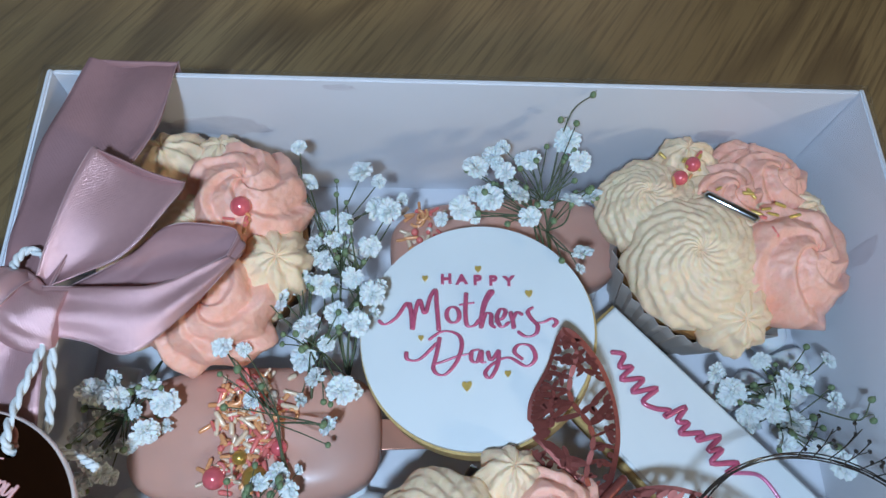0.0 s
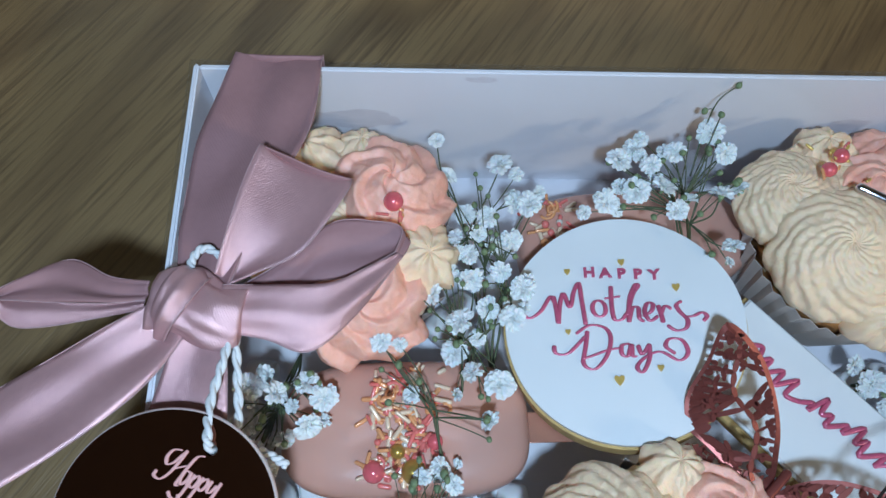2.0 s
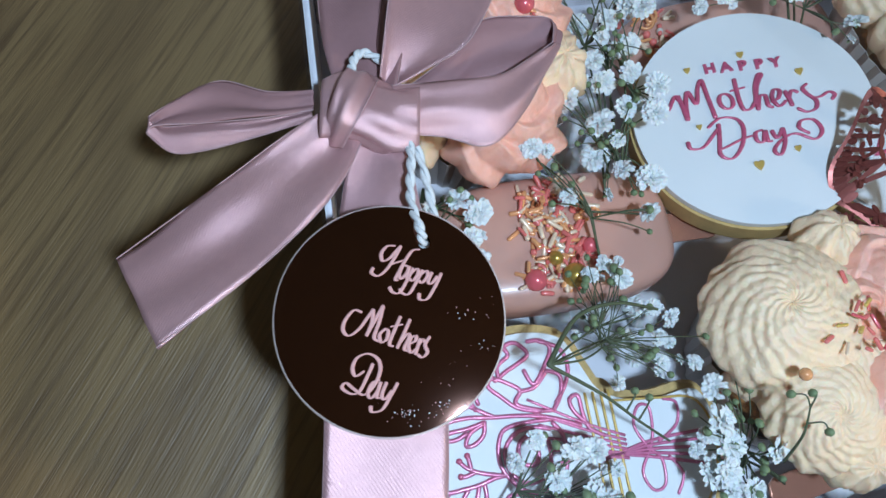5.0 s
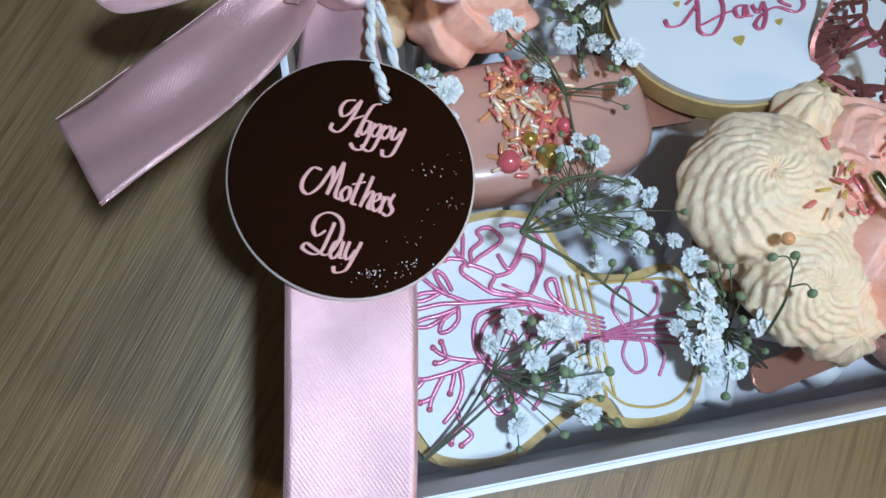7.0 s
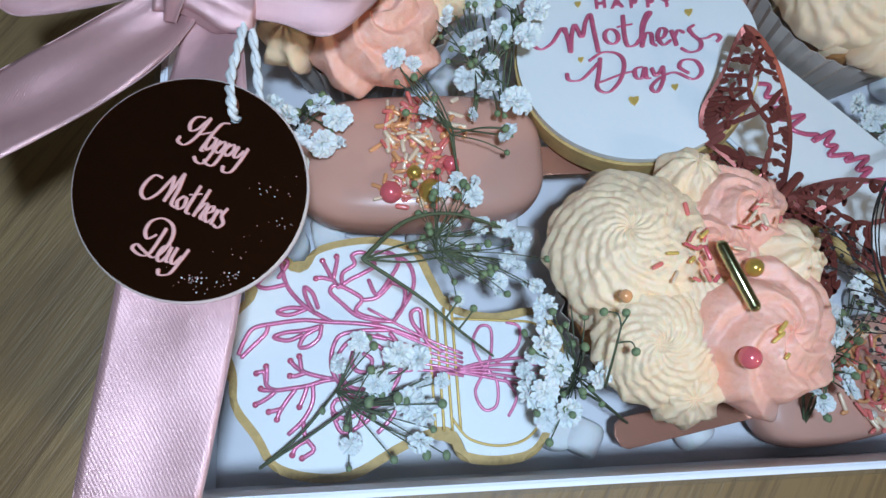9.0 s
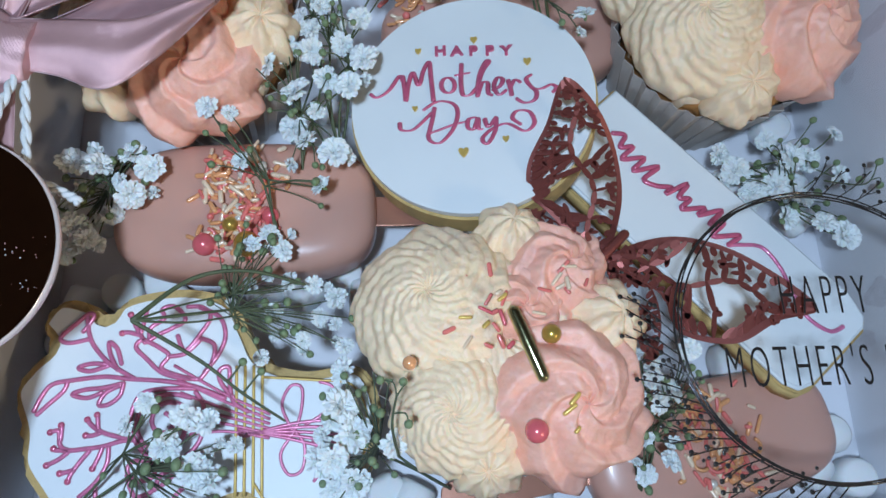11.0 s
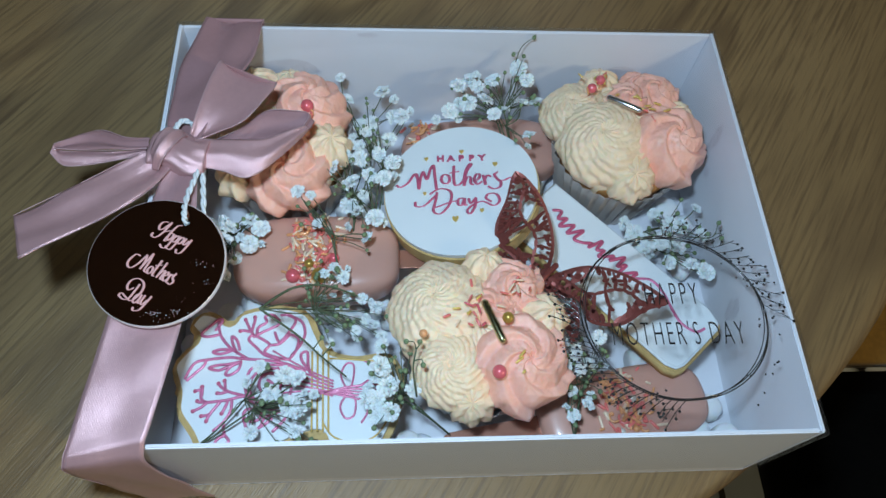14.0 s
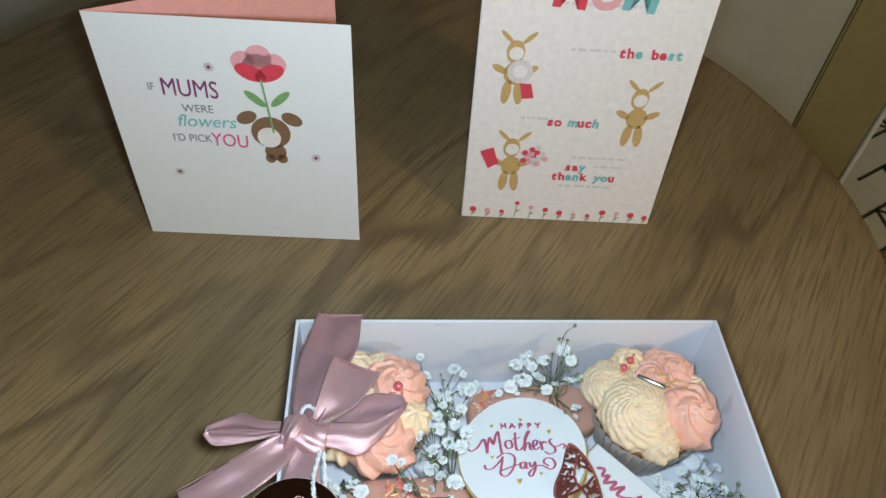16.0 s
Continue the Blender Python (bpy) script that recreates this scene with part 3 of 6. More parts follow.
def flower_card():
    c = folded_card("white square card with a red flower and lettering", (-0.2525, 0.2285, 0.0004), -2.6, 0.157, 0.181, 28, I_BLUSH, M_CARD, 1.5)
    dx, dz = -0.0105, 0.0095
    word(c, "IF", 0.008, dx + 0.0400, dz + 0.122, I_GREY, 0.8)
    word(c, "MUMS", 0.0185, dx + 0.0640, dz + 0.1215, I_PURPLE, 0.72, -2)
    word(c, "WERE", 0.0085, dx + 0.0665, dz + 0.1065, I_GREY, 0.9)
    word(c, "flowers", 0.0135, dx + 0.0700, dz + 0.0965, I_TEAL, 0.95, 0, 0.25)
    word(c, "I'D PICK", 0.0085, dx + 0.0585, dz + 0.0825, I_GREY, 0.85)
    word(c, "YOU", 0.0150, dx + 0.0835, dz + 0.0815, I_ROSE, 0.78, -3)
    # tulip-like flower over plain brown shapes
    fx, fz = dx + 0.0065, dz + 0.0045
    for cx, cz, r in ((0.094, 0.139, 0.0075), (0.104, 0.143, 0.008), (0.113, 0.138, 0.0075), (0.103, 0.135, 0.010)):
        part("petal", flat_shape(disc_pts(fx + cx, fz + cz, r)), I_PINK, c, smooth=False)
    for cx, s in ((0.0975, 0.45), (0.1095, -0.45)):
        part("petal", flat_shape(disc_pts(fx + cx, fz + 0.1315, 0.0100, 0.0055, 20, -s), -0.0007), I_RED, c, smooth=False)
    part("flower_stem", flat_shape([(fx + x, fz + z) for x, z in ((0.1030, 0.127), (0.1042, 0.127), (0.1078, 0.086), (0.1064, 0.086))], -0.0010), I_GREEN, c, smooth=False)
    for cx, cz, s in ((0.0980, 0.1120, -0.75), (0.1140, 0.1125, 0.75)):
        part("leaf", flat_shape(disc_pts(fx + cx, fz + cz, 0.0085, 0.0028, 16, s)), I_GREEN, c, smooth=False)
    part("brown_shape", flat_shape(disc_pts(0.1010, 0.0995, 0.0130, 0.0128, 26)), I_BROWN, c, smooth=False)
    part("pale_shape", flat_shape(disc_pts(0.0995, 0.0955, 0.0078, 0.0082, 22), -0.0007), I_WHITE, c, smooth=False)
    for cx, tilt in ((0.0865, 0.5), (0.1160, -0.5)):
        part("brown_shape", flat_shape(disc_pts(cx, 0.1110, 0.0072, 0.0048, 18, tilt)), I_BROWN, c, smooth=False)
    part("brown_shape", flat_shape(disc_pts(0.1025, 0.0835, 0.0072, 0.0075, 20)), I_BROWN, c, smooth=False)
    for cx in (0.0985, 0.1065):
        part("brown_shape", flat_shape(disc_pts(cx, 0.0775, 0.0036, 0.0040, 14)), I_BROWN, c, smooth=False)
    for x, z in ((0.0790, 0.1385), (0.0440, 0.0525), (0.1400, 0.0700)):
        for k in range(6):
            a = k * math.pi / 3
            part("tiny_petal", flat_shape(disc_pts(dx + x + 0.0020 * math.cos(a), dz + z + 0.0020 * math.sin(a), 0.0015, n=8)), I_PALE, c, smooth=False)
        part("tiny_centre", flat_shape(disc_pts(dx + x, dz + z, 0.0011, n=10), -0.0006), I_PURPLE, c, smooth=False)


def word_card():
    c = folded_card("tall pale card with coloured greeting words", (-0.0150, 0.2490, 0.0004), -2.7, 0.1505, 0.228, 26, M_CARD, I_WHITE, 5.0)
    for k, (ch, m) in enumerate((("M", I_RED), ("U", I_PINK), ("M", I_TEAL))):
        word(c, ch, 0.034, 0.0560 + k * 0.0225, 0.1885, m, 0.9, (-4, 3, -5)[k], 0, 0.0012)
    words = [("the best", 0.0098, 0.1160, 0.1480, (I_RED, I_TEAL)), ("so much", 0.0098, 0.0735, 0.0920, (I_RED, I_TEAL)), ("say", 0.0095, 0.0820, 0.0530, (I_RED, I_TEAL)), ("thank you", 0.0098, 0.0895, 0.0440, (I_RED, I_TEAL))]
    for text, size, x, z, inks in words:
        wide = size * 0.56
        for k, ch in enumerate(text):
            if ch != " ":
                word(c, ch, size, x + (k - (len(text) - 1) / 2) * wide, z, inks[(k // 2) % 2], 1.0, (-6, 5, 0)[k % 3], 0, 0.0004)
    for x0, x1, z in ((0.052, 0.102, 0.1795), (0.062, 0.092, 0.1480), (0.035, 0.058, 0.0935), (0.078, 0.118, 0.0610), (0.096, 0.120, 0.0535), (0.072, 0.112, 0.0345)):
        x = x0
        k = 0
        while x < x1:
            n = 0.003 + 0.0025 * ((k * 7) % 3)
            part("small_print", flat_shape([(x, z), (min(x + n, x1), z), (min(x + n, x1), z + 0.0020), (x, z + 0.0020)]), I_PALE, c, smooth=False)
            x += n + 0.0018
            k += 1
    # plain tan shapes where the card shows its figures
    for cx, cz in ((0.0265, 0.1310), (0.1180, 0.1000), (0.0330, 0.0540)):
        part("tan_shape", flat_shape(disc_pts(cx - 0.001, cz + 0.0140, 0.0062, 0.0085, 20)), I_TAN, c, smooth=False)
        part("tan_shape", flat_shape(disc_pts(cx, cz - 0.0020, 0.0075, 0.0085, 20)), I_TAN, c, smooth=False)
        for s in (-1, 1):
            part("tan_shape", flat_shape(disc_pts(cx + s * 0.0042, cz - 0.0165, 0.0033, 0.0095, 16, s * 0.10)), I_TAN, c, smooth=False)
            part("tan_shape", flat_shape(disc_pts(cx + s * 0.0105, cz + 0.0010, 0.0058, 0.0026, 14, s * 0.5)), I_TAN, c, smooth=False)
            part("tan_shape", flat_shape(disc_pts(cx + s * 0.0075, cz + 0.0245, 0.0016, 0.0062, 12, s * -0.8)), I_TAN, c, smooth=False)
        part("pale_shape", flat_shape(disc_pts(cx - 0.0005, cz + 0.0130, 0.0050, 0.0048, 16), -0.0007), I_WHITE, c, smooth=False)
    part("rosette_shape", flat_shape(disc_pts(0.0300, 0.1310, 0.0088, n=24), -0.0011), I_PALE, c, smooth=False)
    part("rosette_centre", flat_shape(disc_pts(0.0300, 0.1310, 0.0050, n=20), -0.0013), I_WHITE, c, smooth=False)
    part("red_tail", flat_shape([(0.031, 0.122), (0.039, 0.122), (0.042, 0.111), (0.034, 0.110)], -0.0009), I_RED, c, smooth=False)
    part("red_envelope", flat_shape([(0.0090, 0.064), (0.0185, 0.068), (0.0235, 0.054), (0.0160, 0.049)], -0.0009), I_RED, c, smooth=False)
    for k in range(14):
        part("bouquet_dot", flat_shape(disc_pts(0.0490 + 0.009 * math.cos(k * 2.4) * (k / 14) ** 0.5, 0.062 + 0.009 * math.sin(k * 2.4) * (k / 14) ** 0.5, 0.0023, n=10), -0.0010 - 0.00003 * k), (I_RED, I_PINK, I_PALE)[k % 3], c, smooth=False)
    rnd = random.Random(8)
    for k in range(13):
        x = 0.007 + k * 0.0115
        hgt = rnd.uniform(0.006, 0.016)
        part("printed_stem", flat_shape([(x, 0.001), (x + 0.0006, 0.001), (x + 0.0016, hgt), (x + 0.0010, hgt)]), I_GREEN, c, smooth=False)
        part("printed_leaf", flat_shape(disc_pts(x + 0.002, hgt * 0.5, 0.0022, 0.0008, 10, 0.8)), I_TAN, c, smooth=False)
        part("printed_bloom", flat_shape(disc_pts(x + 0.0013, hgt, rnd.uniform(0.0016, 0.0027), n=12), -0.0006), (I_RED, I_PINK)[k % 3 == 1], c, smooth=False)


flower_card()
word_card()

# ---- ribbon and bow ----


def ribbon_bm(ctrl, per=10, across=16, crown=0.0):
    """A satin strip: ctrl holds (centre, half-width vector); crown arches it across."""
    cs = catmull([c for c, w in ctrl], per)
    ws = catmull([w for c, w in ctrl], per)
    bm = bmesh.new()
    uv = bm.loops.layers.uv.new("UVMap")
    rows, length = [], 0.0
    ripple = 0.00045 if crown > 0.0004 else 0.00022
    pleat = 0.00055 if crown > 0.0004 else 0.0
    lens = []
    for i, (c, w) in enumerate(zip(cs, ws)):
        if i:
            length += (c - cs[i - 1]).length
        lens.append(length / 0.026)
        d = (cs[min(i + 1, len(cs) - 1)] - cs[max(i - 1, 0)]).normalized()
        nrm = w.cross(d)
        nrm = nrm.normalized() if nrm.length > 1e-9 else Vector((0, 0, 1))
        rows.append([bm.verts.new(c + w * (2 * k / across - 1) + nrm * (crown * (1 - (2 * k / across - 1) ** 2) + ripple * math.sin(lens[-1] * 5.2 + (2 * k / across - 1) * 1.9) + 0.00025 * math.sin(lens[-1] * 2.1 - (2 * k / across - 1) * 4.0) + pleat * math.sin((2 * k / across - 1) * 5.5 + 0.9 * lens[-1]) * (0.4 + 0.6 * math.cos(lens[-1] * 1.7) ** 2))) for k in range(across + 1)])
    for i in range(len(rows) - 1):
        for k in range(across):
            f = bm.faces.new((rows[i][k], rows[i][k + 1], rows[i + 1][k + 1], rows[i + 1][k]))
            for loop, (a, b) in zip(f.loops, ((i, k), (i, k + 1), (i + 1, k + 1), (i + 1, k))):
                loop[uv].uv = (lens[a], b / across)
    return bm


def strip(name, ctrl, parent, crown=0.0, label="", cloth=None):
    ob = part(name, ribbon_bm([(Vector(c), Vector(w)) for c, w in ctrl], crown=crown), cloth or M_SATIN, parent, label)
    s = ob.modifiers.new("cloth", "SOLIDIFY")
    s.thickness, s.offset = 0.0004, 0
    for sgn in (-1, 1):
        bm = bmesh.new()
        cs, ws = catmull([c for c, w in ctrl], 10), catmull([w for c, w in ctrl], 10)
        add_tube(bm, [c + w * sgn for c, w in zip(cs, ws)], 0.00017, 5)
        part("hem", bm, M_HEM, ob, "stitched ribbon edge")
    return ob


def bow():
    b = thing("ribbon_bow", "dusty pink satin ribbon tied in a bow round the box", "ribbon")
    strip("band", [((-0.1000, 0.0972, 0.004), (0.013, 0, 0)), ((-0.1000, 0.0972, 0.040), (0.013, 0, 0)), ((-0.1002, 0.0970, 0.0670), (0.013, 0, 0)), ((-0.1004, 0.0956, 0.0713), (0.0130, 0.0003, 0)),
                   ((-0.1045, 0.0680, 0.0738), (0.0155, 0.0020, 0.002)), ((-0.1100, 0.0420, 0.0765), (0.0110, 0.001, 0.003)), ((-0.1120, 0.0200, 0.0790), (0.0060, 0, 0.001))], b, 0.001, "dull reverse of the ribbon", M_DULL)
    strip("band", [((-0.1110, 0.0160, 0.0785), (0.0050, 0, 0)), ((-0.1125, -0.0020, 0.0765), (0.0085, 0.001, 0.001)), ((-0.1150, -0.0260, 0.0750), (0.0120, 0.001, 0)), ((-0.1170, -0.0530, 0.0745), (0.0131, 0.0012, 0)),
                   ((-0.1222, -0.0880, 0.0732), (0.0128, 0.0022, 0)), ((-0.1238, -0.0975, 0.0720), (0.0126, 0.0024, 0)), ((-0.1238, -0.1010, 0.0640), (0.0128, 0.001, 0)), ((-0.1190, -0.1012, 0.0300), (0.0130, 0, 0.002)), ((-0.1150, -0.1010, 0.0030), (0.0130, 0, 0.002))], b, 0.0003)
    # loop towards the middle of the box: front wall, fold, back wall
    strip("loop", [((-0.1057, 0.0168, 0.0802), (0.0008, -0.0056, -0.0013)), ((-0.0953, 0.0161, 0.0796), (-0.0003, -0.0065, -0.0012)), ((-0.0831, 0.0151, 0.0789), (-0.0020, -0.0083, -0.0010)),
                   ((-0.0730, 0.0224, 0.0776), (-0.0014, -0.0059, -0.0011)), ((-0.0642, 0.0328, 0.0754), (0.0008, -0.0002, -0.0014))], b, 0.0014)
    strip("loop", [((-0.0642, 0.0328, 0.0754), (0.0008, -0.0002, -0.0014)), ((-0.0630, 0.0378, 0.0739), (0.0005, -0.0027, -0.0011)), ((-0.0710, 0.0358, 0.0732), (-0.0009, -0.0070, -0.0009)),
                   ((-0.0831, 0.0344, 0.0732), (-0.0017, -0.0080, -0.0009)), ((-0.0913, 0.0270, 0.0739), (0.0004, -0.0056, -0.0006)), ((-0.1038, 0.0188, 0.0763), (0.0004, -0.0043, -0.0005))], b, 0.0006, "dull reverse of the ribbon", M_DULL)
    # loop towards the back of the box
    strip("loop", [((-0.1072, 0.0241, 0.0806), (0.0016, -0.0013, -0.0003)), ((-0.1025, 0.0296, 0.0824), (0.0044, -0.0039, -0.0008)), ((-0.0955, 0.0390, 0.0842), (0.0081, -0.0080, -0.0010)),
                   ((-0.0890, 0.0516, 0.0848), (0.0112, -0.0059, -0.0012)), ((-0.0878, 0.0552, 0.0835), (0.0115, -0.0044, -0.0013))], b, -0.0030)
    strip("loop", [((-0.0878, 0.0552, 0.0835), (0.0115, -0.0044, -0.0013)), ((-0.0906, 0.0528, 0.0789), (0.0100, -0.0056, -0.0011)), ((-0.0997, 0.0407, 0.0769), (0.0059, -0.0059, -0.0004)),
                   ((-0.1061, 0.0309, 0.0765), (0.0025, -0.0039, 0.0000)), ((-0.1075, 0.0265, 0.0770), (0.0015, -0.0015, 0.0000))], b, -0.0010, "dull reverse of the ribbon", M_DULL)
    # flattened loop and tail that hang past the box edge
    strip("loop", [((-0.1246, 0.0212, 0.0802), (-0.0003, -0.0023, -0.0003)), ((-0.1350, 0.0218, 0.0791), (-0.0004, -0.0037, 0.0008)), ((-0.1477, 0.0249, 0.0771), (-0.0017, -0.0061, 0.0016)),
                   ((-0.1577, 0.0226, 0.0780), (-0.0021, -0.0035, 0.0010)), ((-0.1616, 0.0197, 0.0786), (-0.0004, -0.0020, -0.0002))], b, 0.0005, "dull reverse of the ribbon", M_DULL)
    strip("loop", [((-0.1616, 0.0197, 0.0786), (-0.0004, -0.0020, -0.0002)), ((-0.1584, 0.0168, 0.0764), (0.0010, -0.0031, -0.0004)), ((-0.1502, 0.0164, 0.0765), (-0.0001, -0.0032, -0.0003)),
                   ((-0.1380, 0.0170, 0.0772), (-0.0004, -0.0020, -0.0003)), ((-0.1252, 0.0183, 0.0787), (0.0002, -0.0011, -0.0001))], b, 0.0004)
    strip("tail", [((-0.1193, 0.0137, 0.0798), (0.0043, -0.0039, -0.0006)), ((-0.1265, 0.0066, 0.0801), (0.0064, -0.0056, -0.0002)), ((-0.1352, -0.0010, 0.0806), (0.0081, -0.0064, 0.0008)),
                   ((-0.1487, -0.0114, 0.0819), (0.0075, -0.0085, 0.0026)), ((-0.1640, -0.0217, 0.0830), (0.0048, -0.0107, 0.0039))], b, 0.0009)
    # knot: a puffed wrap with folds
    bm = bmesh.new()
    uvl = bm.loops.layers.uv.new("UVMap")
    rows = []
    for i in range(25):
        u = i / 24
        row = []
        for k in range(40):
            a = 2 * math.pi * k / 40
            r = (0.0058 + 0.0017 * math.sin(math.pi * u)) * (1 + 0.10 * math.sin(3 * a + 5 * u) + 0.05 * math.sin(7 * a - 9 * u))
            row.append(bm.verts.new(Vector((-0.0112 + 0.0224 * u, r * 1.15 * math.cos(a) + 0.0012 * math.sin(6 * u), r * 0.62 * math.sin(a)))))
        rows.append(row)
    for i in range(24):
        for k in range(40):
            f = bm.faces.new((rows[i][k], rows[i][(k + 1) % 40], rows[i + 1][(k + 1) % 40], rows[i + 1][k]))
            for loop, (p, q) in zip(f.loops, ((i, k), (i, k + 1), (i + 1, k + 1), (i + 1, k))):
                loop[uvl].uv = (q / 40 * 2, p / 24)
    bm.faces.new(rows[0][::-1])
    bm.faces.new(rows[-1])
    kn = part("knot", bm, M_SATIN, b)
    kn.matrix_local = pose(-0.1120, 0.0170, 0.0798, 0, 0, -8)
    strip("knot_wrap", [((-0.1215, 0.0110, 0.0783), (0.0022, -0.002, 0.001)), ((-0.1190, 0.0135, 0.0838), (0.0030, -0.0016, 0.0008)), ((-0.1155, 0.0195, 0.0855), (0.0036, -0.0014, 0)), ((-0.1130, 0.0245, 0.0833), (0.0034, -0.0012, -0.0008)), ((-0.1120, 0.0262, 0.0783), (0.0030, -0.001, -0.001))], b, 0.0008)
    return b


bow()


def words(g, z):
    """Happy Mothers Day, engraved in a slanted copperplate hand; each row is one pen stroke on the words' own grid."""
    def cut(name, rows):
        bm = bmesh.new()
        for row in rows:
            add_tube(bm, catmull([(-0.02153 + u * 5.6260e-05 + v * -7.7343e-06, 0.02854 + u * -7.6517e-06 + v * -5.8698e-05, z) for u, v in row], 6), 0.00035, 6, flat=0.3, pen=0.45)
        part(name, bm, M_ENGRAVE, g, "frosted pink engraved script")

    cut("engraved_word", [
        [(455, 168), (425, 170), (404, 195), (408, 222), (432, 215), (455, 190), (476, 168)], [(476, 168), (452, 212), (422, 255), (392, 277), (368, 266), (374, 248)],
        [(430, 238), (470, 225), (500, 216)], [(546, 180), (520, 184), (495, 216), (470, 260), (456, 288), (466, 292)],
        [(505, 242), (485, 240), (470, 270), (478, 286), (500, 262), (508, 240), (498, 280), (508, 284)],
        [(522, 248), (500, 290), (472, 335), (446, 334), (434, 316)], [(514, 266), (535, 250), (541, 265), (522, 292), (508, 286)],
        [(557, 254), (535, 295), (506, 340), (480, 336), (474, 322)], [(550, 270), (570, 257), (576, 272), (556, 299), (542, 291)],
        [(592, 262), (578, 294), (590, 302), (612, 276)], [(627, 265), (602, 315), (574, 357), (546, 358), (544, 338)]])
    cut("engraved_word", [
        [(335, 406), (305, 400), (274, 436), (268, 470), (290, 488), (326, 464), (356, 424), (376, 396)], [(376, 396), (372, 440), (352, 488)], [(352, 488), (384, 432), (412, 382)], [(412, 382), (398, 440), (380, 492), (396, 506)],
        [(420, 464), (400, 484), (406, 510), (425, 500), (431, 472), (420, 464)], [(476, 420), (455, 466), (436, 514), (450, 524)], [(440, 456), (484, 448)],
        [(511, 430), (490, 476), (464, 530)], [(474, 512), (500, 481), (509, 490), (490, 530), (502, 540)], [(508, 516), (530, 505), (532, 488), (515, 495), (505, 525), (515, 546), (536, 530)],
        [(548, 498), (530, 552)], [(540, 522), (556, 500), (566, 510)], [(584, 490), (566, 518), (574, 544), (556, 562), (538, 552)]])
    cut("engraved_word", [
        [(377, 584), (360, 622), (330, 678), (300, 686), (268, 666), (282, 650), (310, 670), (346, 690), (381, 660), (403, 610), (396, 570), (360, 550), (320, 564), (304, 600), (316, 626), (346, 610)],
        [(402, 640), (376, 650), (360, 685), (372, 701), (395, 676), (406, 645), (392, 694), (403, 700)], [(427, 648), (410, 690), (421, 705), (446, 676)], [(467, 650), (441, 695), (411, 740), (376, 747), (370, 728)]])
    # flecks of dust and dried icing on the mirror
    rnd = random.Random(8)
    for cu, cv, n in ((495, 750, 26), (645, 718, 12), (790, 525, 8), (690, 408, 7), (560, 770, 8)):
        for k in range(n):
            u, v = cu + rnd.gauss(0, 26), cv + rnd.gauss(0, 14)
            part("fleck", sphere_bm(rnd.uniform(0.00006, 0.00019), (-0.02153 + u * 5.6260e-05 + v * -7.7343e-06, 0.02854 + u * -7.6517e-06 + v * -5.8698e-05, z - 0.0001), 6, 0.35), M_TWINE if k % 3 else M_ENGRAVE, g)


